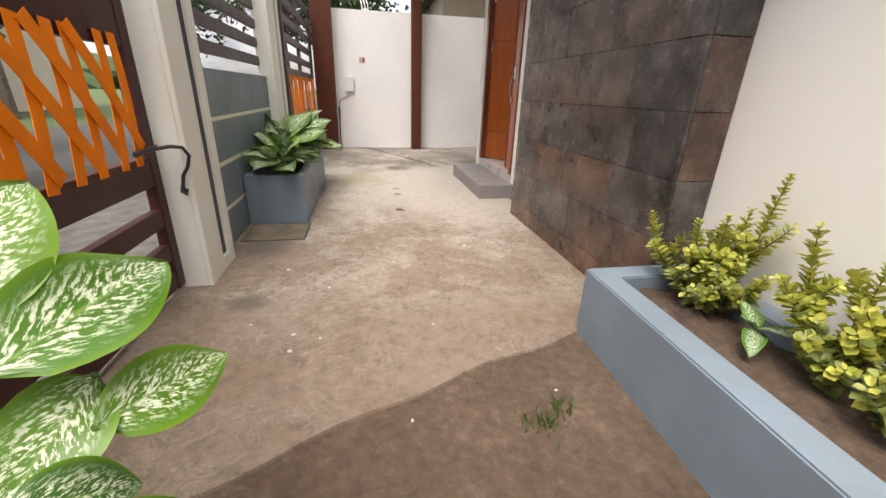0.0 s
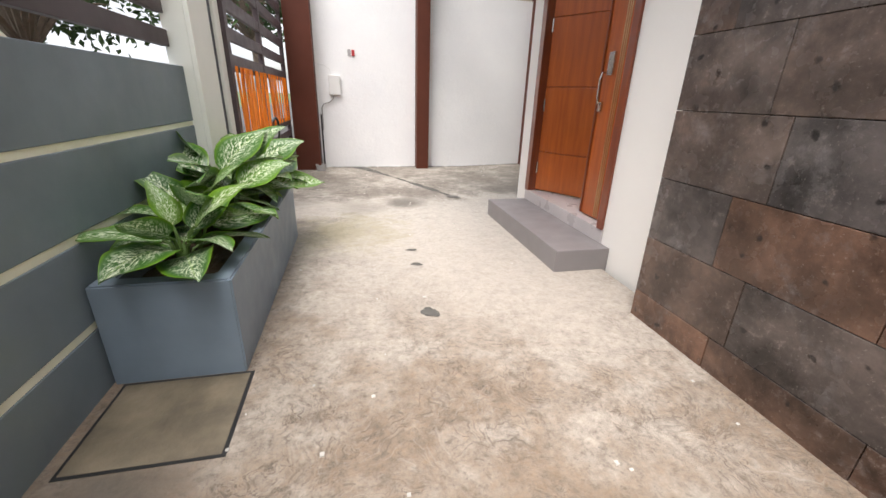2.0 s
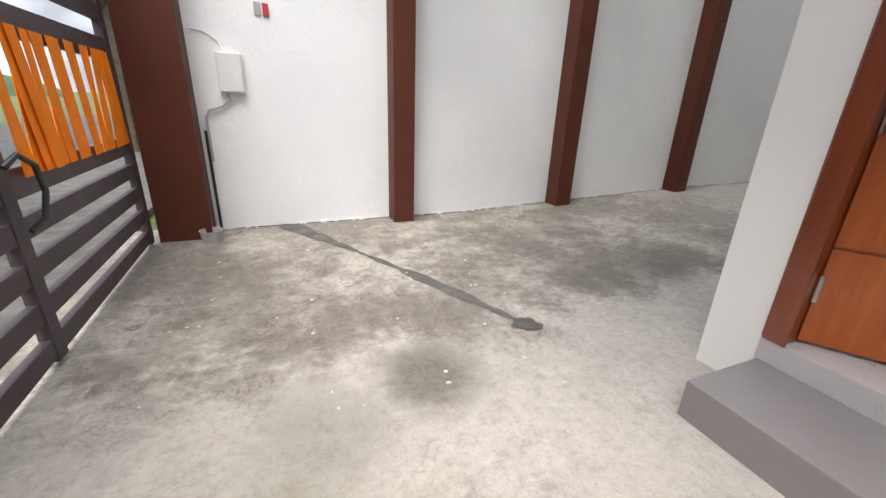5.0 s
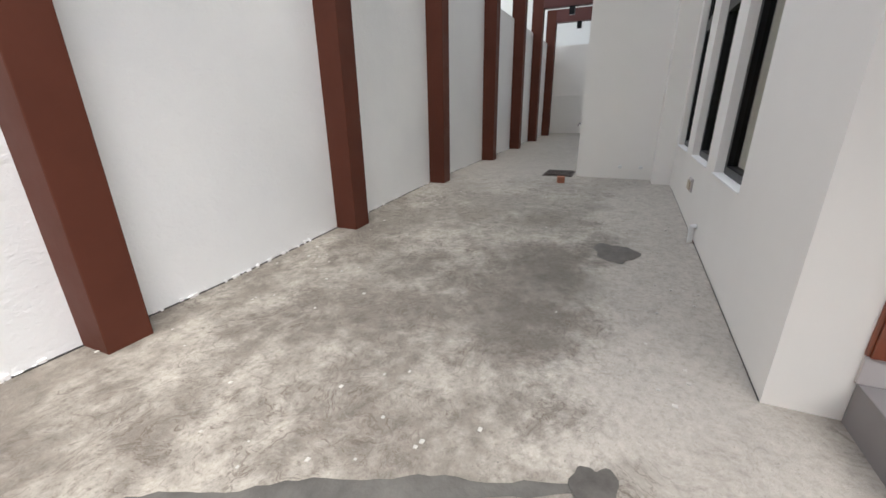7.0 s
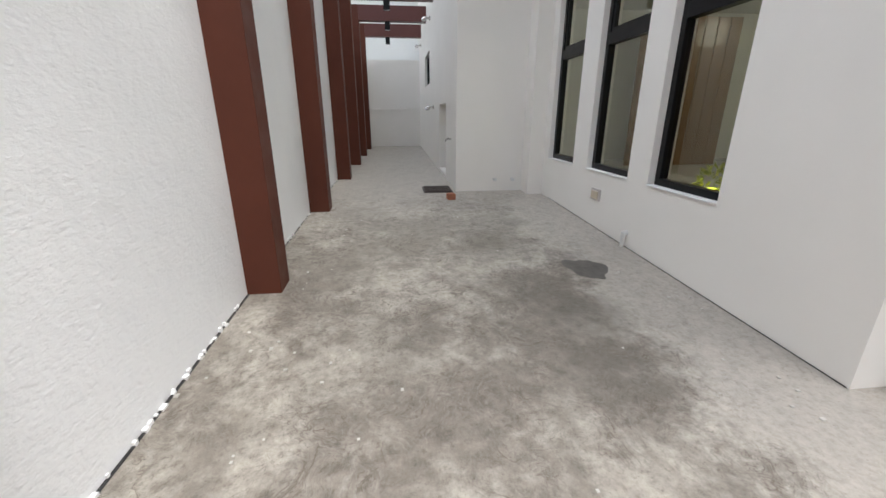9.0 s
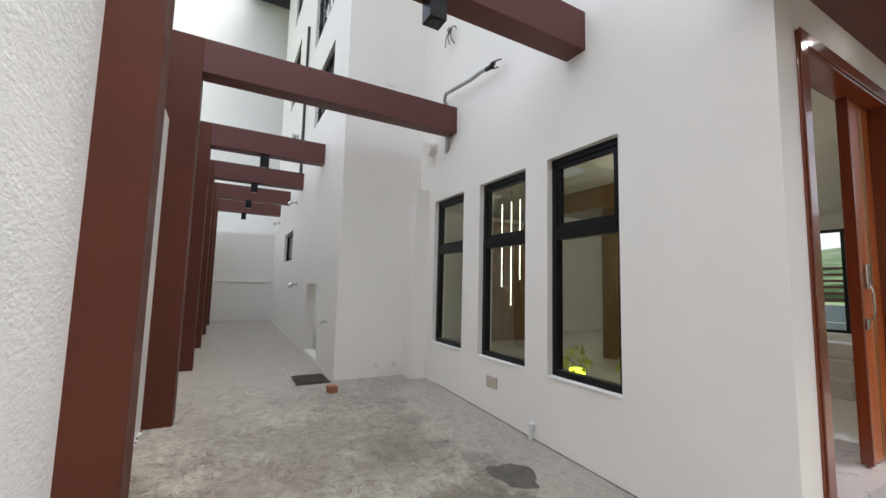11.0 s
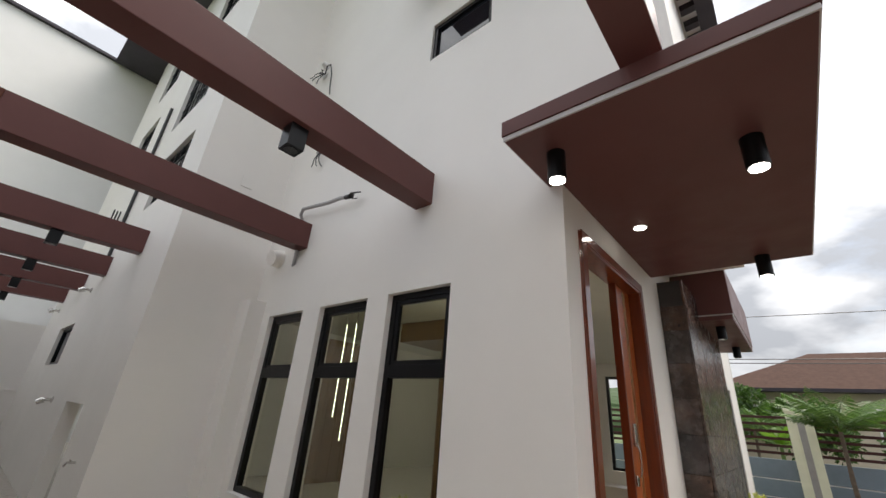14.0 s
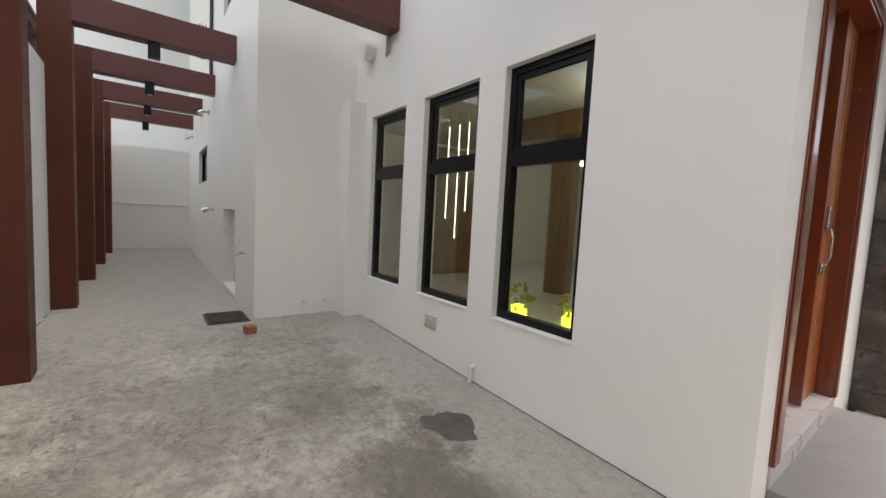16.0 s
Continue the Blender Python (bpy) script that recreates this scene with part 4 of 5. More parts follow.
part("plate", box(0, 0.048, -0.010, 0.003, 0, 0.095, 0.003), M_grey_pipe, sw)
part("red_cover", box(0.062, 0.108, -0.014, 0.003, 0, 0.09, 0.003), M_switchred, sw)
tb = tagged(empty("plastic_tub", -2.36, 2.56, 0.0), "small grey plastic tub beside the column", "tub")
part("tub", lathe([(0.075, 0.0), (0.085, 0.09), (0.088, 0.095), (0.078, 0.095), (0.07, 0.02)], 20), M_grey_pipe, tb)
for k in range(3):
    tagged(part("roof_cable", tube([(-1.75 + 0.06 * k, 3.0, 2.68), (-1.76 + 0.06 * k, 2.98, 2.82), (-1.80 + 0.05 * k, 3.1, 3.0), (-1.9, 3.4, 3.1), (-2.2, 5.0, 3.6)], 0.012, 6), M_plastic), "white cable looping over the wall top", "cable", "wall cables")

# floor patches
def patch(name, x, y, rx, ry, seed, material, label, z=0.004):
    rnd = random.Random(seed)
    bm = bmesh.new()
    ph = [rnd.uniform(0, 6.3) for _ in range(4)]
    vs = []
    for k in range(40):
        a = 2 * math.pi * k / 40
        r = 1 + 0.16 * math.sin(2 * a + ph[0]) + 0.12 * math.sin(3 * a + ph[1]) + 0.08 * math.sin(5 * a + ph[2]) + 0.05 * math.sin(9 * a + ph[3])
        px, py = x + rx * r * math.cos(a), y + ry * r * math.sin(a)
        vs.append(bm.verts.new((px, py, slope(px) + z)))
    bm.faces.new(vs)
    return setting(name, bm, material, label, "stain")


patch("puddle", 1.37, 0.54, 0.20, 0.13, 6, M_wet, "small damp puddle mark on the concrete")
patch("mortar_patch", -0.62, 0.55, 0.085, 0.06, 5, M_wet, "round dark mortar patch on the floor", 0.008)
patch("oil_mark", -1.44, -2.225, 0.05, 0.055, 11, M_mortar, "small dark square mark on the floor")
patch("oil_mark", -1.41, -1.51, 0.04, 0.03, 12, M_mortar, "small dark mark on the floor")
patch("oil_mark", -1.405, -1.21, 0.04, 0.025, 13, M_mortar, "small dark mark on the floor")
bm = bmesh.new()
rnd = random.Random(21)
top, low = [], []
for k in range(64):
    f = k / 63
    x, y = -1.77 + 1.15 * f + 0.04 * math.sin(math.pi * f), 2.86 - 2.31 * f
    wd = 0.018 + 0.050 * (1 - f) ** 1.5 + 0.022 * math.sin(9 * f + 1.0) + 0.008 * math.sin(41 * f) + rnd.uniform(-0.006, 0.006)
    top.append(bm.verts.new((x + wd, y + wd * 0.4, 0.004)))
    low.append(bm.verts.new((x - wd, y - wd * 0.4, 0.004)))
for a in range(63):
    bm.faces.new((top[a], top[a + 1], low[a + 1], low[a]))
setting("mortar_trench", bm, M_mortar, "dark filled trench line in the concrete", "trench")
setting("cover_joint", box(-2.832, -2.316, -3.072, -2.606, -0.02, 0.003, 0), M_wire, "dark gap around the inspection slab", "joint")
setting("inspection_cover", box(-2.82, -2.33, -3.06, -2.62, -0.02, 0.006, 0.004), M_moss, "mossy concrete inspection slab by the planter", "cover")
M_rubble = painted("grit", (0.5, 0.48, 0.44), 0.3, 0.9, 12, 60, 0.3, 0.002)
bm = bmesh.new()
rnd = random.Random(5)
for _ in range(260):
    if rnd.random() < 0.45:
        x, y = rnd.uniform(-2.7, -0.3), rnd.uniform(-7.5, 2.6)
    elif rnd.random() < 0.6:
        x, y = rnd.uniform(0.0, 6.0), rnd.choice((rnd.uniform(0.03, 0.5), rnd.uniform(2.4, 2.86)))
    else:
        x, y = rnd.uniform(-2.5, 4.0), rnd.uniform(0.2, 2.8)
    if x > -0.7 and y < -4.0 or (x > -0.5 and -1.9 < y < -0.1) or x < -2.3 and -2.7 < y < -0.6:
        continue
    s = rnd.uniform(0.003, 0.009)
    z = slope(x) if y > -4.9 else -0.012
    add_box(bm, x - s, x + s * rnd.uniform(0.5, 1.6), y - s, y + s, z - 0.003, z + s * 0.7, 0)
tagged(part("loose_grit", bm, M_rubble), "pale grit and plaster crumbs on the floor", "grit", kind="stuff")
# plaster splashes along the wall foot
bm = bmesh.new()
for _ in range(300):
    x = rnd.uniform(-2.2, 12)
    if any(c - 0.05 < x < c + COL_W + 0.05 for c in COL_X):
        continue
    s = rnd.uniform(0.006, 0.02)
    add_box(bm, x - s * rnd.uniform(0.5, 1.2), x + s * 0.8, 2.878 - s * rnd.uniform(0.4, 1.1), 2.89, slope(x) - 0.005, slope(x) + rnd.uniform(0.006, 0.025), 0)
tagged(part("plaster_crumbs", bm, M_white), "crumbled white plaster along the wall foot", "plaster", kind="stuff")
def foot_joint(x0, x1, y0, y1):
    bm = bmesh.new()
    add_box(bm, x0, x1, y0, y1, -0.02, 0.0, 0)
    for vtx in bm.verts:
        vtx.co.z = slope(vtx.co.x) + (0.005 if vtx.co.z > -0.01 else -0.02)
    return setting("wall_joint", bm, M_wire, "dark gap where the wall meets the floor", "joint")


foot_joint(-2.2, 0.0, 2.868, 2.879)
foot_joint(0.0, 3.6, 2.868, 2.879)
foot_joint(3.6, 12.2, 2.868, 2.879)
foot_joint(0.01, 3.6, 0.001, 0.0035)


# street fence: panelled wall, rails and posts
def fence_post(y0, y1, h, groove, x=-2.79, face=1):
    p = tagged(empty("fence_post", x, y0, 0), "pale plastered fence post with a dark groove", "post", "fence posts")
    g0, g1 = groove
    L = y1 - y0
    part("shaft", box(-0.17, -0.03, 0, L, -0.03, h, 0.006), M_post, p)
    part("face_board", box(-0.03, 0, 0, g0, -0.03, h, 0.006), M_post, p)
    part("face_board", box(-0.03, 0, g1, L, -0.03, h, 0.006), M_post, p)
    part("face_base", box(-0.03, -0.002, g0, g1, -0.03, 0.09, 0.004), M_post, p)
    part("groove", box(-0.032, -0.022, g0 + 0.003, g1 - 0.003, 0.09, h - 0.02, 0), M_groove, p, "dark grey recessed groove")
    part("cap", box(-0.20, 0.03, -0.03, L + 0.03, h, h + 0.06, 0.008), M_post, p)
    return p


fence_post(-3.88, -3.405, 2.9, (0.25, 0.375), -2.775)
fence_post(-1.12, -0.45, 2.9, (0.40, 0.54))
fn = tagged(empty("fence", -2.88, 0, 0), "slate-grey panelled fence wall with cream strips and rails", "fence")
part("core", box(-0.14, -0.007, -3.39, -1.11, -0.03, 1.30, 0.004), M_strip, fn)
for a, c in ((-0.03, 0.265), (0.30, 0.615), (0.65, 0.955), (0.985, 1.32)):
    part("panel", box(-0.15, 0.0, -3.385, -1.115, a, c, 0.005), M_panel, fn, "slate-grey painted panel")
for k in range(6):
    z = 1.43 + 0.185 * k
    part("rail", box(-0.10, -0.055, -3.385, -1.115, z, z + 0.095, 0.004), M_rail, fn, "brown-grey painted rail")

# gate beside the boundary wall
g2 = tagged(empty("gate", -2.76, -0.44, 0), "grey-brown steel gate with orange cloth strips", "gate")
for y in (0.0, 1.36, 2.93):
    part("stile", box(-0.05, 0, y, y + 0.085, 0.03, 2.6, 0.004), M_rail, g2)
for z0, z1 in ((0.05, 0.14), (0.22, 0.31), (0.39, 0.48), (0.56, 0.65), (0.72, 0.84), (1.33, 1.46), (1.56, 1.66), (1.78, 1.88), (2.0, 2.1), (2.22, 2.32), (2.48, 2.6)):
    for a, c in ((0.085, 1.36), (1.445, 2.93)):
        part("rail", box(-0.045, -0.005, a, c, z0, z1, 0.004), M_rail, g2)
rnd = random.Random(14)
for k in range(46):
    y = 0.10 + 0.061 * k
    if 1.30 < y < 1.46:
        continue
    lean = rnd.uniform(-0.09, 0.09)
    bm = bmesh.new()
    w = rnd.uniform(0.045, 0.085)
    xo = rnd.uniform(0.002, 0.030)
    vs = [bm.verts.new((xo + q, yy, zz)) for q in (0, 0.004) for yy, zz in ((y, 0.80), (y + w, 0.80), (y + w + lean, 1.37), (y + lean, 1.37))]
    for q in ((0, 1, 2, 3), (4, 7, 6, 5), (0, 4, 5, 1), (1, 5, 6, 2), (2, 6, 7, 3), (3, 7, 4, 0)):
        bm.faces.new([vs[i] for i in q])
    part("cloth_strip", bm, M_orange, g2, "bright orange cloth strip")
part("pull_ring", tube([(0.03, 1.36, 0.86), (0.05, 1.42, 0.90), (0.06, 1.50, 0.85), (0.06, 1.52, 0.74), (0.05, 1.48, 0.64), (0.02, 1.42, 0.60)], 0.012, 8), M_wire, g2, "black bent steel pull")

# gate beside the soil, tied with orange tape
g1 = tagged(empty("gate", -2.935, -3.86, 0), "dark brown steel gate woven with orange tape", "gate")
part("stile", box(-0.06, 0, -0.10, 0.0, 0.03, 2.6, 0.004), M_steel, g1)
part("stile", box(-0.06, 0, -3.2, -3.1, 0.03, 2.6, 0.004), M_steel, g1)
for z0, z1 in ((0.04, 0.14), (0.22, 0.32), (0.43, 0.535), (0.67, 0.83), (1.37, 1.56), (1.75, 1.87), (2.05, 2.17), (2.35, 2.47)):
    part("rail", box(-0.055, -0.005, -3.1, -0.10, z0, z1, 0.004), M_steel, g1)


def tape(y0, z0, y1, z1, w, x, parent):
    bm = bmesh.new()
    dy, dz = y1 - y0, z1 - z0
    n = math.hypot(dy, dz)
    ny, nz = -dz / n * w / 2, dy / n * w / 2
    row = []
    for k in range(7):
        f = k / 6
        sag = 0.012 * math.sin(math.pi * f)
        row.append([bm.verts.new((x + sag + q, y0 + dy * f + s * ny, z0 + dz * f + s * nz)) for q in (0, 0.003) for s in (-1, 1)])
    for a, c in zip(row, row[1:]):
        for i, j in ((0, 1), (1, 3), (3, 2), (2, 0)):
            bm.faces.new((a[i], a[j], c[j], c[i]))
    bm.faces.new([row[0][i] for i in (0, 1, 3, 2)])
    bm.faces.new([row[-1][i] for i in (0, 2, 3, 1)])
    part("tape_strip", bm, M_orange, parent, "bright orange tape strip")


rnd = random.Random(31)
for k in range(17):
    y = -0.16 - 0.16 * k
    tape(y - 0.02 + rnd.uniform(-0.03, 0.03), 0.80, y + rnd.uniform(-0.05, 0.05), 1.42, 0.062, 0.002, g1)
for k in range(13):
    y = -0.14 - 0.21 * k
    tape(y + rnd.uniform(-0.03, 0.03), 0.84 + rnd.uniform(0, 0.06), y - 0.42 + rnd.uniform(-0.05, 0.05), 1.42, 0.066, 0.012, g1)
hook = part("latch_hook", tube([(0.01, -0.14, 0.87), (0.10, -0.075, 0.885), (0.15, -0.045, 0.875), (0.175, -0.04, 0.83), (0.16, -0.045, 0.77), (0.13, -0.055, 0.72), (0.12, -0.06, 0.66)], 0.010, 10), M_wire, g1, "black bent steel latch hook")
part("latch_bolt", tube([(0.015, -0.26, 0.865), (0.04, -0.09, 0.882)], 0.015, 8), M_wire, g1, "rusty latch bolt")
part("chain_end", tube([(0.12, -0.06, 0.66), (0.115, -0.07, 0.63), (0.12, -0.045, 0.61), (0.125, -0.04, 0.64)], 0.013, 8), M_wire, g1)


# planters
def trough(name, x0, x1, y0, y1, h, wall, soil, label, taper=0.0):
    t = tagged(empty(name, x0, y0, 0), label, "planter")
    W, L = x1 - x0, y1 - y0
    bm = bmesh.new()
    o = [(0, 0), (W, 0), (W, L), (0, L)]
    i = [(wall, wall), (W - wall, wall), (W - wall, L - wall), (wall, L - wall)]
    rings = [[bm.verts.new((px, py, z)) for px, py in pts] for pts, z in ((o, -0.03), (o, h), (i, h), (i, soil - 0.05))]
    for a, c in zip(rings, rings[1:]):
        for k in range(4):
            bm.faces.new((a[k], a[(k + 1) % 4], c[(k + 1) % 4], c[k]))
    bmesh.ops.bevel(bm, geom=[e for e in bm.edges if abs(e.verts[0].co.z - h) < 1e-6 or abs(e.verts[1].co.z - h) < 1e-6], offset=0.007, segments=2, affect="EDGES")
    for vtx in bm.verts:
        vtx.co.x += taper * (1 - vtx.co.y / L) * (1 - vtx.co.x / W)
    part("shell", bm, M_planter, t)
    bm = bmesh.new()
    rnd = random.Random(len(name) * 7)
    nx, ny = 10, max(8, int(L * 12))
    grid = [[bm.verts.new((wall - 0.005 + (W - 2 * wall + 0.01) * a / nx, wall - 0.005 + (L - 2 * wall + 0.01) * c / ny, soil + 0.03 * noise.noise((a * 0.9, c * 0.9, h)) + rnd.uniform(-0.008, 0.008))) for a in range(nx + 1)] for c in range(ny + 1)]
    for c in range(ny):
        for a in range(nx):
            bm.faces.new((grid[c][a], grid[c][a + 1], grid[c + 1][a + 1], grid[c + 1][a]))
    for vtx in bm.verts:
        vtx.co.x += taper * (1 - vtx.co.y / L) * (1 - vtx.co.x / W)
    part("soil", bm, M_soil, t, "dark crumbly potting soil")
    return t


trough("planter", -2.87, -2.35, -2.60, -0.72, 0.46, 0.075, 0.38, "blue-grey painted concrete planter along the fence")
trough("planter", -0.65, -0.005, -6.75, -4.665, 0.365, 0.13, 0.29, "blue-grey painted concrete planter along the house wall", -0.09)


# plants
def cane_leaf_mesh(name, length, width, droop, fold, seed):
    """Broad pointed blade along +x with a raised margin; base at the origin."""
    rnd = random.Random(seed)
    bm = bmesh.new()
    uvl = bm.loops.layers.uv.new("leaf")
    nl, nw = 12, 6
    rows = []
    for i in range(nl + 1):
        f = i / nl
        half = width / 2 * (math.sin(math.pi * f ** 0.74) ** 0.72 * (1 - 0.30 * f ** 4) if 0.001 < f < 0.999 else 0.015)
        ang = -droop * f
        x = length * (math.sin(droop * f) / droop if droop else f)
        z = length * ((math.cos(droop * f) - 1) / droop if droop else 0)
        row = []
        for j in range(nw + 1):
            s = 2 * j / nw - 1
            lift = fold * half * abs(s) + 0.05 * width * math.sin(9 * f + 2.2 * s + seed) * abs(s)
            row.append((bm.verts.new((x, half * s, z + lift)), f, s))
        rows.append(row)
    for a, c in zip(rows, rows[1:]):
        for j in range(nw):
            q = (a[j], a[j + 1], c[j + 1], c[j])
            f = bm.faces.new([k[0] for k in q])
            f.smooth = True
            for lp, k in zip(f.loops, q):
                lp[uvl].uv = (k[1], k[2])
    me = bpy.data.meshes.new(name)
    bm.to_mesh(me)
    bm.free()
    me.materials.append(M_cane)
    return me


LEAVES = [cane_leaf_mesh("leaf", 1.0, 0.46 + 0.05 * k, 0.30 + 0.20 * k, 0.24 - 0.04 * k, k) for k in range(4)]


def dumb_cane(x, y, z, n, size, seed, label, rise=(18, 75), wide=1.0):
    p = tagged(empty("dumb_cane", x, y, z), label, "plant", "dumb canes")
    rnd = random.Random(seed)
    part("stem", tube([(0, 0, -0.05), (0.01, 0.0, 0.08 * size * 3), (0.0, 0.015, 0.16 * size * 3)], 0.014, 8, 0.7), M_stem, p)
    for k in range(n):
        az = k * 137.5 + rnd.uniform(-25, 25)
        up = rise[1] - (rise[1] - rise[0]) * ((k + 0.5) / n) + rnd.uniform(-10, 10)
        h = (0.14 + 0.40 * (1 - k / n)) * size * 1.3
        L = size * rnd.uniform(0.75, 1.1)
        m = pose(0, 0, h * 0.55, 0, 0, az)
        kind = rnd.randrange(4)
        # blades stay above the rim
        while h * 0.55 + 0.30 * size * math.sin(radians(up)) + L * math.sin(radians(up - 26)) - L * (0.15 + 0.10 * kind) < 0.11 and up < 88:
            up += 4
        reach = Vector((0.20 * size, 0, 0.30 * size * math.sin(radians(up)) + 0.06 * size))
        part("leaf_stalk", tube([m @ Vector((0, 0, -h * 0.35)), m @ (reach * 0.6 + Vector((0, 0, 0.02))), m @ reach], 0.008 * (size / 0.3) ** 0.5, 6, 0.7), M_stem, p)
        lf = new("leaf", LEAVES[kind])
        lf.parent = p
        lf.matrix_basis = m @ Matrix.Translation(reach) @ pose(0, 0, 0, rnd.uniform(-35, 35), -up + 26, rnd.uniform(-15, 15)) @ Matrix.Diagonal((L, L * 1.2, L, 1))
    return p


CANE_LABEL = "speckled green dumb cane growing in the planter"
for i, (x, y, n, s) in enumerate(((-2.60, -2.36, 11, 0.33), (-2.66, -2.02, 9, 0.38), (-2.58, -1.70, 8, 0.36), (-2.66, -1.42, 10, 0.46), (-2.58, -1.12, 10, 0.42), (-2.60, -0.92, 10, 0.34), (-2.70, -1.62, 8, 0.46))):
    dumb_cane(x, y, 0.375, n, s, 50 + i, CANE_LABEL, (2, 84))


def placed_cane(base, leaves, face, label):
    """A large plant whose blades are given as (root, tip, width, mesh), their upper sides turned towards face."""
    p = tagged(empty("dumb_cane", *base), label, "plant", "dumb canes")
    part("stem", tube([(0, 0, -0.03), (0.0, 0.01, 0.25), (0.01, 0.0, 0.5)], 0.022, 10, 0.8), M_stem, p)
    for root, tip, wide, k in leaves:
        r, t = Vector(root) - Vector(base), Vector(tip) - Vector(base)
        dv = t - r
        xa = dv.normalized()
        za = (Vector(face) - xa * Vector(face).dot(xa)).normalized()
        ya = za.cross(xa)
        rot = Matrix((xa, ya, za)).transposed().to_4x4()
        part("leaf_stalk", tube([(0, 0, 0.40), r * 0.6 + Vector((0, 0, 0.12)), r], 0.012, 8, 0.7), M_stem, p)
        lf = new("leaf", LEAVES[k])
        lf.parent = p
        lf.matrix_basis = Matrix.Translation(r) @ rot @ pose(0, 0, 0, 0, -10, 0) @ Matrix.Diagonal((dv.length, dv.length * wide, dv.length, 1))
    return p


placed_cane((-2.45, -5.92, -0.012), [
    ((-2.36, -5.84, 0.88), (-2.33, -5.60, 1.10), 0.95, 3),
    ((-2.27, -5.88, 0.84), (-2.175, -5.49, 0.885), 0.80, 2),
    ((-2.19, -5.85, 0.715), (-2.07, -5.61, 0.675), 1.0, 1),
    ((-2.22, -5.78, 0.76), (-2.26, -6.02, 0.66), 0.95, 2),
    ((-2.20, -6.0, 0.74), (-2.094, -5.915, 0.655), 1.1, 2),
    ((-2.15, -6.03, 0.66), (-2.046, -5.918, 0.622), 1.0, 2),
    ((-2.50, -6.10, 0.70), (-2.45, -6.40, 0.85), 1.0, 2),
    ((-2.60, -5.80, 0.60), (-2.78, -5.50, 0.70), 1.0, 1)], (0.45, -0.55, 0.55), "large speckled dumb cane rooted in the garden soil")


def small_leaves(bm, centre, direction, length, width, rnd):
    d = Vector(direction).normalized()
    u = d.cross(Vector((rnd.uniform(-1, 1), rnd.uniform(-1, 1), rnd.uniform(-1, 1)))).normalized()
    c = Vector(centre)
    a, m, t = c, c + d * length * 0.5, c + d * length
    up = d.cross(u) * width * 0.25
    q = [bm.verts.new(v) for v in (a, m + u * width / 2 + up, t, m - u * width / 2 + up)]
    bm.faces.new((q[0], q[1], q[2]))
    bm.faces.new((q[0], q[2], q[3]))


def round_leaf(bm, p, d, up, length, width):
    """Small obovate leaf, folded along its midrib."""
    d = d.normalized()
    u = d.cross(up).normalized()
    n = u.cross(d)
    a, b, t = (bm.verts.new(q) for q in (p, p + d * length * 0.55 - n * width * 0.06, p + d * length))
    for sg in (-1, 1):
        e = bm.verts.new(p + d * length * 0.30 + u * sg * width * 0.36 + n * width * 0.12)
        g = bm.verts.new(p + d * length * 0.70 + u * sg * width * 0.50 + n * width * 0.16)
        for q in ((a, b, e), (e, b, g), (b, t, g)):
            bm.faces.new(q if sg > 0 else q[::-1])


def shrub(x, y, z, sprigs, seed, label, leaf=0.044):
    """Upright sprigs (dx, dy, height) set with opposite pairs of round leaves, yellow at the tips and green below."""
    s = tagged(empty("shrub", x, y, z), label, "shrub", "shrubs")
    rnd = random.Random(seed)
    young, lower_bm = bmesh.new(), bmesh.new()
    runs = []
    for dx, dy, h in sprigs:
        tip, mid = Vector((dx, dy, h)), Vector((dx * 0.72, dy * 0.72, h * 0.45))
        runs.append(([Vector((dx * 0.1, dy * 0.1, -0.03)), mid, tip], 0.22))
        for _ in range(4):
            f = rnd.uniform(0.15, 0.6)
            b = mid.lerp(tip, max(0, f * 2 - 1)) if f > 0.5 else Vector((0, 0, 0)).lerp(mid, f * 2)
            a = rnd.uniform(0, 6.28)
            w = Vector((math.cos(a), math.sin(a), rnd.uniform(0.7, 1.6))) * rnd.uniform(0.06, 0.13)
            runs.append(([b, b + w * 0.5 + Vector((0, 0, -0.008)), b + w], 0.1))
    for pts, start in runs:
        part("stem", tube(pts, 0.0045, 5, 0.4), M_bark, s)
        L = (pts[1] - pts[0]).length + (pts[2] - pts[1]).length
        n = max(6, int(L / 0.013))
        ax = (pts[2] - pts[1]).normalized()
        side = ax.cross(Vector((rnd.uniform(-1, 1), rnd.uniform(-1, 1), 0.1))).normalized()
        for j in range(n):
            f = start + (1 - start) * (j + 0.5) / n
            p = pts[0].lerp(pts[1], f * 2) if f < 0.5 else pts[1].lerp(pts[2], f * 2 - 1)
            sd = side if j % 2 else ax.cross(side)
            size = leaf * rnd.uniform(0.8, 1.25) * (1.0 - 0.45 * max(0, f - 0.8) / 0.2)
            bm = young if p.z > 0.16 + rnd.uniform(-0.1, 0.12) else lower_bm
            for sg in (-1, 1):
                d = sd * sg + ax * rnd.uniform(0.25, 0.8) + Vector((rnd.uniform(-0.3, 0.3), rnd.uniform(-0.3, 0.3), rnd.uniform(-0.2, 0.2)))
                round_leaf(bm, p, d, ax, size, size * 0.66)
    part("young_leaves", young, M_leaf_yellow, s, "small yellow-green leaves")
    part("lower_leaves", lower_bm, M_leaf_olive_shaded, s, "small dull green lower leaves, darkened as in shade")
    return s


# lower leaves: greener growth, with the shade inside the shrub darkening their colour
M_leaf_olive_shaded = foliage("shaded_olive_leaf", (0.15, 0.20, 0.05), (0.44, 0.47, 0.14))
SH = "golden-green leafy shrub growing in the house planter"
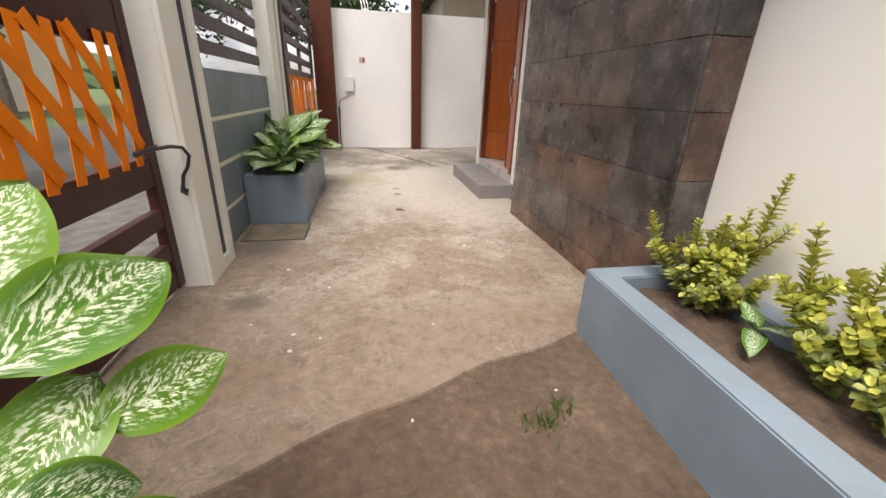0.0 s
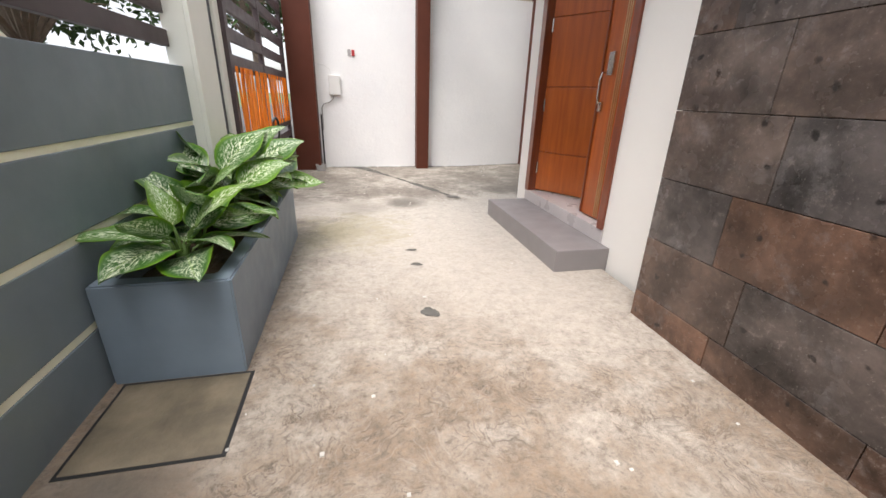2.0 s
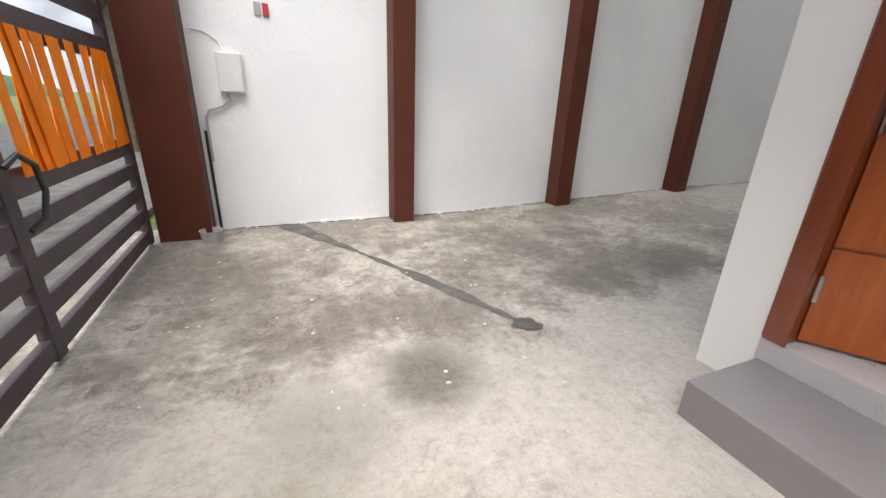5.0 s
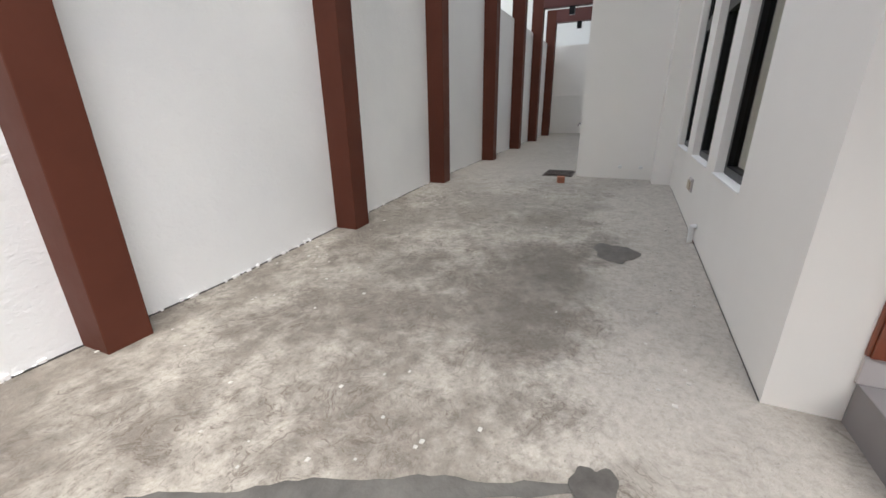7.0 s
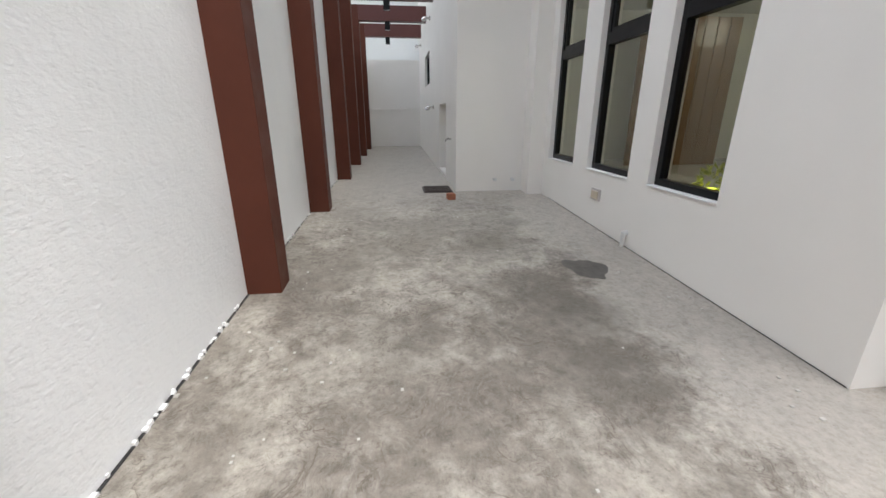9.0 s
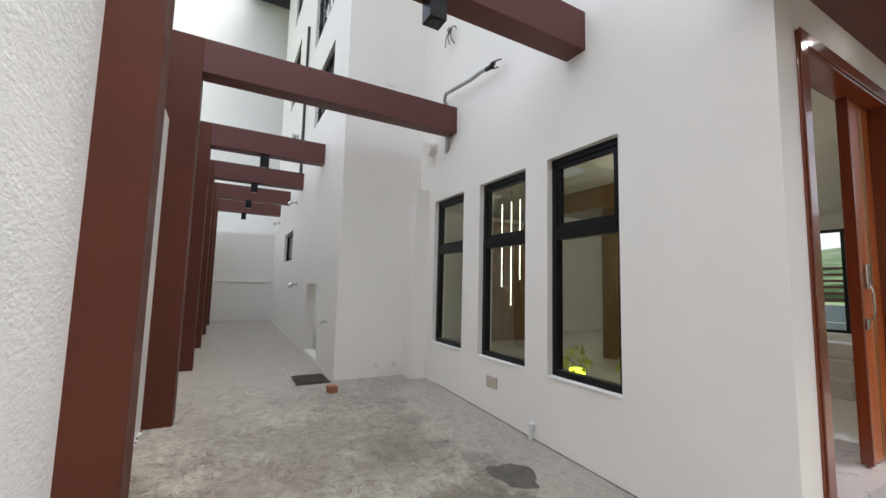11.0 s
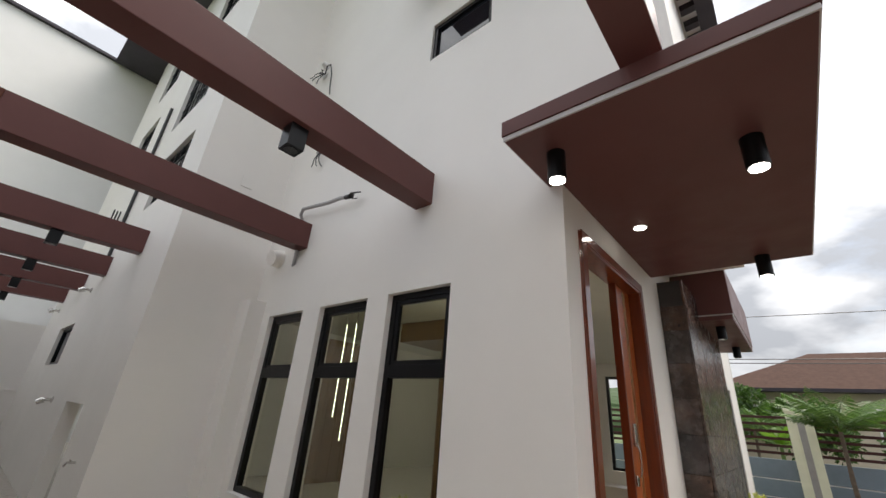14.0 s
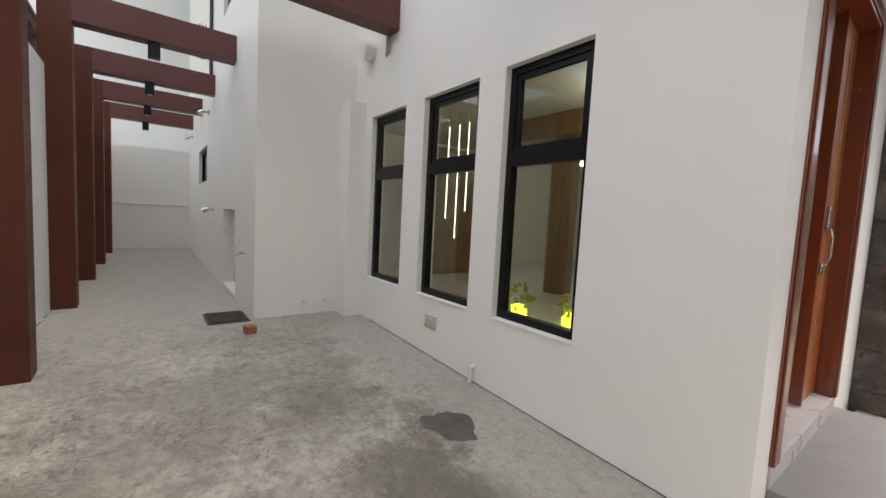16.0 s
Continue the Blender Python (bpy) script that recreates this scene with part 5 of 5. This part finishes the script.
shrub(-0.22, -5.0, 0.28, [(-0.14, 0.30, 0.40), (-0.06, 0.20, 0.26), (-0.05, 0.10, 0.42), (0.02, 0.02, 0.46), (0.08, -0.02, 0.50), (0.12, -0.10, 0.66), (0.0, -0.12, 0.32), (-0.08, -0.03, 0.26), (-0.12, 0.05, 0.20), (0.06, -0.2, 0.26), (-0.1, -0.12, 0.18), (0.1, 0.12, 0.38)], 1, SH)
shrub(-0.20, -5.52, 0.28, [(0.02, 0.20, 0.52), (0.0, 0.10, 0.30), (0.04, -0.02, 0.46), (0.08, -0.12, 0.38), (-0.08, 0.02, 0.24), (-0.12, -0.12, 0.16)], 2, SH, 0.05)
shrub(-0.24, -5.82, 0.28, [(-0.10, 0.10, 0.20), (0.0, 0.12, 0.30), (0.06, 0.0, 0.36), (-0.12, -0.06, 0.18), (0.05, -0.14, 0.28), (-0.04, -0.16, 0.20)], 3, SH, 0.05)
for k, y in enumerate((-6.2, -6.52)):
    shrub(-0.24, y, 0.28, [(-0.10, 0.10, 0.28), (0.02, 0.10, 0.40), (0.08, 0.0, 0.44), (-0.10, -0.05, 0.30), (0.05, -0.12, 0.36), (-0.02, -0.02, 0.42)], 4 + k, SH, 0.05)
seedling = tagged(empty("seedling", -0.30, -5.32, 0.28), "small broad-leaved seedling in the house planter", "plant")
part("stem", tube([(0, 0, -0.03), (0.0, 0.01, 0.06), (0.01, 0.0, 0.11)], 0.007, 6, 0.6), M_stem, seedling)
for az, up, size in ((70, 35, 0.15), (-75, 28, 0.19), (-140, -5, 0.16), (170, 50, 0.10)):
    lf = new("leaf", LEAVES[1])
    lf.parent = seedling
    lf.matrix_basis = Matrix.Translation((0.01, 0, 0.10)) @ pose(0, 0, 0, 0, 0, az) @ pose(0, 0, 0, 0, -up, 0) @ Matrix.Scale(size, 4)
bm = bmesh.new()
rnd = random.Random(77)
for cx, cy, n, r in ((-1.12, -5.28, 60, 0.09), (-1.0, -5.22, 30, 0.06)):
    for _ in range(n):
        px, py = cx + rnd.gauss(0, r * 0.5), cy + rnd.gauss(0, r * 0.35)
        hh = rnd.uniform(0.02, 0.07)
        q = [bm.verts.new(v) for v in ((px - 0.003, py, -0.014), (px + 0.003, py, -0.014), (px + rnd.uniform(-0.03, 0.03), py + rnd.uniform(-0.03, 0.03), hh))]
        bm.faces.new(q)
tagged(part("grass_tuft", bm, M_leaf), "small green grass tuft in the soil", "grass", kind="stuff")


# garden end
gf = tagged(empty("fence", 0, -10.4, 0), "slate-grey panelled garden fence with dark rails", "fence")
part("core", box(-2.95, 3.5, -0.10, -0.02, -0.03, 1.05, 0.004), M_white, gf)
for a, c in ((-0.03, 0.32), (0.345, 0.68), (0.705, 1.10)):
    part("panel", box(-2.95, 3.5, -0.12, 0.0, a, c, 0.005), M_planter, gf, "slate-blue painted panel")
for k in range(6):
    part("rail", box(-2.95, 3.5, -0.08, -0.04, 1.20 + 0.15 * k, 1.26 + 0.15 * k, 0.003), M_steel, gf, "dark brown rail")
for x in (-1.13, -2.95, 1.3):
    p = tagged(empty("fence_post", x, -10.38, 0), "cream plastered fence post with a grey groove", "post", "garden fence posts")
    part("shaft", wall_mesh("x", 0, 0.46, -0.03, 2.12, -0.2, 0.04, []), M_strip, p)
    part("groove", box(0.16, 0.28, 0.036, 0.046, 0.1, 1.9, 0), M_grey_pipe, p, "grey recessed groove")
    part("cap", box(-0.02, 0.48, -0.22, 0.06, 2.12, 2.18, 0.006), M_strip, p)
rnd = random.Random(8)
for k in range(5):
    s = tagged(part("stepping_slab", box(-0.28, 0.28, -0.17, 0.17, -0.02, 0.022, 0.008), M_slab), "weathered timber stepping slab on the soil", "stepping slab", "stepping slabs")
    s.matrix_basis = pose(-1.42 + 0.07 * k, -5.98 - 0.43 * k, -0.008, 0, 0, 8 + rnd.uniform(-6, 6))
bk = tagged(empty("bucket", -0.42, -7.3, -0.012), "white plastic bucket standing on the soil", "bucket")
part("pail", lathe([(0.10, 0.0), (0.13, 0.26), (0.14, 0.27), (0.14, 0.29), (0.12, 0.29), (0.095, 0.03)], 22), M_plastic, bk)
part("rim", lathe([(0.142, 0.262), (0.146, 0.275), (0.142, 0.29)], 22), M_plastic, bk)


def palm(x, y, h, fronds, flen, seed, label):
    t = tagged(empty("palm", x, y, -0.02), label, "palm tree", "palms")
    rnd = random.Random(seed)
    part("trunk", tube([(0, 0, -0.05), (0.02, 0.01, h * 0.5), (0.0, 0.03, h)], 0.045, 10, 0.7), M_bark, t)
    bm = bmesh.new()
    for k in range(fronds):
        az, up = k * 2.4 + rnd.uniform(-0.2, 0.2), rnd.uniform(0.5, 1.45)
        L = flen * rnd.uniform(0.8, 1.1)
        dh = Vector((math.cos(az), math.sin(az), 0))
        pts = []
        for i in range(10):
            f = i / 9
            pts.append(Vector((0, 0, h)) + dh * L * f * math.cos(up * (1 - f * 0.7)) + Vector((0, 0, L * (math.sin(up) * f - 0.36 * f * f))))
        add_tube(bm, pts, 0.010, 4, 0.3)
        side = dh.cross(Vector((0, 0, 1)))
        for i in range(34):
            f = 0.15 + 0.85 * i / 33
            j = min(8, int(f * 9))
            p = pts[j].lerp(pts[j + 1], f * 9 - j)
            ll = L * 0.26 * math.sin(math.pi * min(0.96, f * 0.85 + 0.12))
            for sg in (-1, 1):
                d = (side * sg + dh * 0.55 + Vector((0, 0, -0.25 + rnd.uniform(-0.15, 0.15)))).normalized()
                wv = dh * 0.011
                q = [bm.verts.new(v) for v in (p - wv, p + wv, p + d * ll * 0.6 + wv, p + d * ll + Vector((0, 0, -0.08 * ll)))]
                bm.faces.new(q)
    part("crown", bm, M_palm, t, "arching feathery green fronds")
    return t


palm(-1.48, -9.3, 1.75, 22, 1.1, 3, "young palm with arching fronds by the fence")
palm(0.15, -13.2, 1.7, 12, 1.3, 4, "young palm behind the garden fence")
palm(-3.6, -13.5, 1.8, 12, 1.4, 5, "young palm behind the garden fence")


def clump(bm, c, r, n, size, rnd, flat=0.8):
    for _ in range(n):
        d = Vector((rnd.gauss(0, 1), rnd.gauss(0, 1), rnd.gauss(0, flat))).normalized()
        p = Vector(c) + d * r * rnd.uniform(0.45, 1.0) ** 0.5
        small_leaves(bm, p, d + Vector((rnd.uniform(-1, 1), rnd.uniform(-1, 1), rnd.uniform(-0.7, 0.7))), size * rnd.uniform(0.6, 1.4), size * 0.6, rnd)


def tree(x, y, z, h, r, seed, label, leaf=0.16, clumps=26, per=150, material=M_leaf_dark):
    t = tagged(empty("tree", x, y, z), label, "tree", "trees")
    rnd = random.Random(seed)
    part("trunk", tube([(0, 0, -0.1), (0.05, 0.02, h * 0.35), (0.0, 0.08, h * 0.75)], 0.035 * h, 9, 0.45), M_bark, t)
    bl = bmesh.new()
    for k in range(clumps):
        a, e = rnd.uniform(0, 6.28), rnd.uniform(-0.4, 1.3)
        rr = r * rnd.uniform(0.35, 0.95)
        c = Vector((rr * math.cos(a) * math.cos(e), rr * math.sin(a) * math.cos(e), h * 0.72 + r * 0.75 * math.sin(e)))
        part("limb", tube([(0, 0.03, h * 0.45), c * 0.5 + Vector((0, 0, h * 0.3)), c], 0.012 * h, 5, 0.3), M_bark, t)
        clump(bl, c, r * rnd.uniform(0.25, 0.42), per, leaf, rnd)
    part("crown", bl, material, t, "dense uneven green crown")
    return t


tree(-2.4, 6.3, 0, 4.6, 2.0, 11, "dark leafy tree behind the boundary wall")
tree(-4.4, 9.0, 0, 5.5, 2.6, 12, "dark leafy tree behind the boundary wall")
tree(-9.5, 1.5, 0, 4.6, 1.7, 13, "leafy street tree across the road", 0.14, 26, 170, M_leaf)
tree(-13.5, 10.0, 0, 6.5, 2.8, 14, "leafy street tree across the road", 0.2, 26, 170, M_leaf)
tree(2.5, -17, 0, 2.2, 1.3, 15, "bushy tree beyond the garden fence", 0.16, 26, 190, M_leaf)
tree(-1.0, -18.5, 0, 2.3, 1.3, 16, "bushy tree beyond the garden fence", 0.16, 26, 190, M_leaf)
tree(-4.5, -17, 0, 2.3, 1.6, 17, "bushy tree beyond the garden fence", 0.16, 26, 170, M_leaf)
tree(1.6, -23, 0, 3.0, 1.7, 18, "bushy tree beyond the garden fence", 0.2, 26, 170, M_leaf)
bn = tagged(empty("banana_plant", -0.4, -12.4, -0.02), "broad-leaved banana plant behind the fence", "banana plant")
part("stem", tube([(0, 0, 0), (0, 0.02, 1.4)], 0.07, 10, 0.6), M_stem, bn)
M_banana = foliage("banana_leaf", (0.12, 0.26, 0.02), (0.24, 0.40, 0.05), 0.35, 0.4)
BAN = cane_leaf_mesh("leaf", 1.0, 0.36, 0.6, 0.25, 9)
BAN.materials[0] = M_banana
for k in range(7):
    lf = new("leaf", BAN)
    lf.parent = bn
    lf.matrix_basis = Matrix.Translation((0, 0, 1.35)) @ pose(0, 0, 0, 0, -(70 - 9 * k), k * 137) @ Matrix.Scale(0.95, 4)
for x, y, s in ((-2.45, -7.4, 1), (-2.2, -8.2, 2), (-2.5, -6.9, 7)):
    c = tagged(empty("leafy_bush", x, y, -0.02), "bushy bright green plant in the garden bed", "bush", "garden bushes")
    bm = bmesh.new()
    rnd = random.Random(40 + s)
    for _ in range(420):
        a, e = rnd.uniform(0, 6.28), rnd.uniform(0.15, 1.5)
        d = Vector((math.cos(a) * math.cos(e), math.sin(a) * math.cos(e), math.sin(e)))
        small_leaves(bm, d * rnd.uniform(0.1, 0.42) + Vector((0, 0, 0.15)), d + Vector((0, 0, 0.3)), 0.30 * rnd.uniform(0.6, 1.2), 0.055, rnd)
    part("foliage", bm, M_palm, c)
    part("stem", tube([(0, 0, 0), (0, 0, 0.4)], 0.05, 8, 0.6), M_stem, c)
fern = tagged(empty("fern", -0.92, -10.2, -0.02), "small green fern at the foot of the post", "fern")
bm = bmesh.new()
rnd = random.Random(90)
for _ in range(90):
    a, e = rnd.uniform(0, 6.28), rnd.uniform(0.2, 1.2)
    d = Vector((math.cos(a) * math.cos(e), math.sin(a) * math.cos(e), math.sin(e)))
    small_leaves(bm, d * rnd.uniform(0.0, 0.1), d, 0.28, 0.03, rnd)
part("foliage", bm, M_leaf, fern)

# neighbours
def hip_house(name, x0, x1, y0, y1, h, rise, label, wall, windows=True, over=0.7):
    n = tagged(empty(name, x0, y0, -0.05), label, "house")
    W, L = x1 - x0, y1 - y0
    part("wall", box(0, W, 0, L, 0, h, 0.01), wall, n)
    bm = bmesh.new()
    e = [bm.verts.new(v) for v in ((-over, -over, h), (W + over, -over, h), (W + over, L + over, h), (-over, L + over, h))]
    m = min(W, L) / 2
    r = [bm.verts.new(v) for v in (((m, L / 2, h + rise), (W - m, L / 2, h + rise)) if W >= L else ((W / 2, m, h + rise), (W / 2, L - m, h + rise)))]
    if W >= L:
        fs = ((e[0], e[1], r[1], r[0]), (e[2], e[3], r[0], r[1]), (e[1], e[2], r[1]), (e[3], e[0], r[0]))
    else:
        fs = ((e[1], e[2], r[1], r[0]), (e[3], e[0], r[0], r[1]), (e[0], e[1], r[0]), (e[2], e[3], r[1]))
    for f in fs:
        bm.faces.new(f)
    bm.faces.new(e[::-1])
    part("roof", bm, M_roof, n)
    part("fascia", wall_mesh("x", -over, W + over, h - 0.16, h, -over, L + over, []), M_dark, n)
    if windows:
        for k in range(int(W // 2.4)):
            w = part("window", box(0.8 + 2.4 * k, 2.0 + 2.4 * k, L - 0.02, L + 0.03, h * 0.4, h * 0.78, 0.01), M_dark_glass, n)
            part("window_frame", wall_mesh("x", 0.72 + 2.4 * k, 2.08 + 2.4 * k, h * 0.38, h * 0.80, L - 0.01, L + 0.06, [(0.8 + 2.4 * k, 2.0 + 2.4 * k, h * 0.4, h * 0.78)]), M_white, n)
    return n


tree(-5.6, 2.0, 0, 3.4, 1.5, 19, "leafy street tree outside the gate", 0.13, 26, 110)
tree(-6.2, -1.2, 0, 3.0, 1.2, 20, "leafy street tree outside the fence", 0.12, 22, 100, M_leaf)
hip_house("neighbour_house", -20, 2.0, -33, -25, 3.95, 2.3, "low neighbouring house with a brown hipped roof", M_beige)
hip_house("neighbour_house", -26, -15.5, 8, 18, 5.6, 2.0, "two-storey beige house across the street", M_beige)
hip_house("neighbour_house", -25, -14.5, -12, 2, 3.2, 1.8, "low white house across the street", M_white)
sh = tagged(empty("neighbour_shed", -0.25, 3.5, 0), "beige neighbouring house wall with a dark gutter", "house")
part("wall", box(0.25, 8.0, 0.0, 4.0, 0, 3.3, 0.01), M_beige, sh)
part("eave", box(0.0, 8.2, -0.20, 4.2, 3.3, 3.40, 0.006), M_dark, sh)
gt = part("gutter", box(0.0, 8.2, -0.42, -0.20, 3.28, 3.44, 0.01), M_brown, sh, "dark brown metal gutter")
part("gutter_lip", box(0.0, 8.2, -0.435, -0.42, 3.40, 3.455, 0.004), M_brown, sh)
part("pipe_tap", tube([(0.95, -0.02, 2.80), (0.95, -0.10, 2.80)], 0.03, 10), M_chrome, sh)
setting("street_wall", box(-12.2, -12.0, -40, 7, -0.05, 2.0, 0.01), M_white, "pale low wall across the street", "wall")
for i, (y0, z0, y1, z1, x0, x1) in enumerate(((-24, 6.2, -24, 5.4, 30, -60), (-24, 6.0, -24, 5.2, 30, -60), (-27, 9.4, -27, 7.6, 30, -60))):
    pts = [(x0 + (x1 - x0) * k / 20, y0, z0 + (z1 - z0) * k / 20 - 0.8 * math.sin(math.pi * k / 20)) for k in range(21)]
    tagged(part("power_cable", tube(pts, 0.025, 5), M_wire), "black overhead power cable", "cable", "power cables")
for x in (30, -60):
    up = tagged(empty("utility_pole", x, -25.5, -0.06), "grey concrete utility pole carrying power cables", "utility pole", "utility poles")
    part("pole", tube([(0, 0, 0), (0, 0, 9.6)], 0.14, 10, 0.7), M_grey_pipe, up)
    for z in ((6.1, 9.4) if x > 0 else (5.3, 7.6)):
        part("cross_arm", box(-0.05, 0.05, -1.7, 1.7, z - 0.12, z, 0.01), M_bark, up)
for i, (x, y, r, h) in enumerate(((20, -150, 90, 15), (-60, -170, 100, 13), (-170, -40, 90, 12), (-150, 90, 110, 12))):
    bm = bmesh.new()
    bmesh.ops.create_icosphere(bm, subdivisions=4, radius=1.0)
    for vtx in bm.verts:
        n = 1 + 0.10 * noise.noise(vtx.co * 3.1 + Vector((i, 0, 0))) + 0.03 * noise.noise(vtx.co * 14)
        vtx.co = Vector((x + vtx.co.x * r * n, y + vtx.co.y * r * 0.4 * n, max(-2, vtx.co.z * h * n)))
    setting("backdrop", bm, M_hill, "distant wooded green hill", "hill")

# parked car outside the gate
car = tagged(empty("car", -5.15, -5.6, -0.03, 90), "white parked hatchback on the street", "car")
bm = bmesh.new()
prof = ((-2.0, 0.35), (-2.05, 0.75), (-1.85, 0.95), (-1.0, 1.02), (-0.45, 1.45), (1.1, 1.50), (1.75, 1.05), (2.0, 0.95), (2.02, 0.4), (1.9, 0.28), (-1.9, 0.26))
ls = [[bm.verts.new((px, s * (0.82 - (0.14 if pz > 1.2 else 0)), pz)) for px, pz in prof] for s in (-1, 1)]
for k in range(len(prof)):
    k2 = (k + 1) % len(prof)
    bm.faces.new((ls[0][k], ls[0][k2], ls[1][k2], ls[1][k]))
bm.faces.new(ls[0])
bm.faces.new(ls[1][::-1])
bmesh.ops.bevel(bm, geom=list(bm.edges), offset=0.05, segments=2, affect="EDGES")
part("body", bm, M_car, car)
for s in (-1, 1):
    bm = bmesh.new()
    q = [bm.verts.new((px, s * (0.80 if pz < 1.2 else 0.695), pz)) for px, pz in ((-0.85, 1.05), (-0.42, 1.40), (1.0, 1.44), (1.55, 1.07))]
    r = [bm.verts.new(vtx.co + Vector((0, s * 0.02, 0))) for vtx in q]
    bm.faces.new(q)
    bm.faces.new(r)
    for k in range(4):
        bm.faces.new((q[k], q[(k + 1) % 4], r[(k + 1) % 4], r[k]))
    part("side_window", bm, M_dark_glass, car)
    for x in (-1.3, 1.3):
        w = part("wheel", tube([(x, s * 0.66, 0.31), (x, s * 0.84, 0.31)], 0.31, 24), M_rubber, car)
        part("rim", tube([(x, s * 0.80, 0.31), (x, s * 0.855, 0.31)], 0.19, 18), M_chrome, w)
    part("tail_light", box(1.93, 2.03, s * 0.75 - 0.08, s * 0.75 + 0.02, 0.72, 0.92, 0.01), M_switchred, car)
    part("headlight", box(-2.06, -1.95, s * 0.68 - 0.12, s * 0.68 + 0.05, 0.68, 0.82, 0.02), M_chrome, car)

# the room: hanging light bars, downlights, timber, lit plants
for k, (x, z) in enumerate(((4.52, 1.34), (4.27, 1.04), (4.05, 1.46))):
    l = tagged(empty("light_bar", x, -1.72, z), "thin hanging vertical light bar, switched on", "lamp", "light bars")
    part("tube", box(-0.005, 0.005, -0.005, 0.005, 0, 2.75 - z, 0.002), M_led, l)
    part("cord", tube([(0, 0, 2.75 - z), (0, 0, 2.95 - z)], 0.003, 5), M_wire, l)
for x, y in ((1.2, -1.3), (2.6, -1.3), (1.2, -3.2), (2.6, -3.2), (4.2, -3.2), (1.2, -5.4), (3.0, -5.4)):
    l = tagged(empty("downlight", x, y, 2.945), "small round recessed ceiling downlight, switched on", "lamp", "room downlights")
    part("lens", lathe([(0.05, -0.004), (0.05, 0.004)], 20), M_bulb, l)
    part("ring", lathe([(0.065, -0.002), (0.065, 0.004)], 20), M_plastic, l)
for x, y in ((1.9, -2.2), (4.0, -4.6)):
    ld = bpy.data.lights.new("room_light", "POINT")
    ld.energy, ld.shadow_soft_size, ld.color = 11, 0.25, (1.0, 0.95, 0.82)
    new("room_light", ld).location = (x, y, 2.7)
rc = tagged(empty("timber_column", 3.35, -3.1, 0.268), "tall brown timber clad column in the room", "column")
part("shaft", box(-0.15, 0.15, -0.15, 0.15, 0, 2.35, 0.006), M_room_wood, rc)
part("crown", box(-0.5, 0.9, -0.6, 0.4, 2.35, 2.68, 0.006), M_room_wood, rc)
cab = tagged(empty("timber_screen", 5.6, -3.0, 0.268), "brown timber wall panelling in the room", "panelling")
for k in range(8):
    part("board", box(0, 0.03, -0.9 + 0.22 * k, -0.685 + 0.22 * k, 0, 2.4, 0.004), M_room_wood, cab)
wp = tagged(empty("timber_partition", 1.36, -3.9, 0.268), "orange-brown timber partition inside the entrance", "partition")
for k in range(5):
    part("board", box(0.2 * k, 0.2 * k + 0.195, 0, 0.04, 0, 2.1, 0.004), M_room_wood, wp)
for x, y, r in ((2.55, -1.35, 0.13), (2.0, -1.55, 0.10)):
    p = tagged(empty("lit_plant", x, y, 0.268), "small plant glowing under a yellow light", "plant", "lit plants")
    part("trough", box(-0.07, 0.07, -0.06, 0.06, 0, 0.13, 0.006), M_yellow, p, "yellow glowing light trough")
    bm = bmesh.new()
    clump(bm, (0, 0, 0.22), r, 90, 0.07, random.Random(int(x * 10)))
    part("foliage", bm, M_leaf_yellow, p)
st = tagged(empty("stair", 0.75, -3.3, 0.268), "pale stair steps inside the room", "stair")
for k in range(3):
    part("tread", box(0.0, 0.8, -0.28 * k - 0.3, -0.28 * k, 0.17 * k, 0.17 * (k + 1), 0.006), M_sill, st)

# basalt cladding, tile by tile
stone = setting("wall_stone", box(-0.222, 0.0, -4.632, -2.438, -0.03, 2.72, 0), M_grout, "dark basalt tile cladding on the front wall", "wall")
part("core", box(-0.222, 0.0, -3.2, -2.438, 2.72, 3.0, 0), M_grout, stone)
ROW = [-0.02, 0.165, 0.49, 0.82, 1.155, 1.485, 1.81, 2.135, 2.46, 2.72]
rnd = random.Random(9)
tile_cache = {}


def tile_mesh(w, h):
    key = (round(w, 3), round(h, 3))
    if key not in tile_cache:
        bm = box(0, 0.02, 0.0016, w - 0.0016, 0.0016, h - 0.0016, 0)
        bmesh.ops.bevel(bm, geom=[e for e in bm.edges if all(v.co.x < 0.001 for v in e.verts)], offset=0.0022, segments=1, affect="EDGES")
        tile_cache[key] = mesh_from(bm, "tile", M_stone)
    return tile_cache[key]


def lay(y0, y1, z0, z1, m):
    t = new("tile", tile_mesh(y1 - y0, z1 - z0))
    t.parent = stone
    t.matrix_basis = m
    return t


START = [0.46, 0.38, 0.55, 0.40, 0.50, 0.14, 0.44, 0.20, 0.50]
for r, (z0, z1) in enumerate(zip(ROW, ROW[1:])):
    cuts = [-4.652]
    y = -4.652 + START[r]
    while y < -2.42 - 0.04:
        cuts.append(round(y, 3))
        y += 0.625
    cuts.append(-2.42)
    for a, c in zip(cuts, cuts[1:]):
        lay(a, c, z0, z1, pose(-0.242 - rnd.uniform(0, 0.0025), a, z0))
    for yy, rz in ((-4.652, 90), (-2.42, -90)):
        if rz == 90:
            lay(0, 0.222, z0, z1, pose(-0.0, yy - rnd.uniform(0, 0.002), z0, 0, 0, 90))
        else:
            lay(0, 0.222, z0, z1, pose(-0.222, yy + rnd.uniform(0, 0.002), z0, 0, 0, -90))
for a, c in ((-3.2, -2.81), (-2.81, -2.42)):
    lay(a, c, 2.72, 3.0, pose(-0.242, a, 2.72))
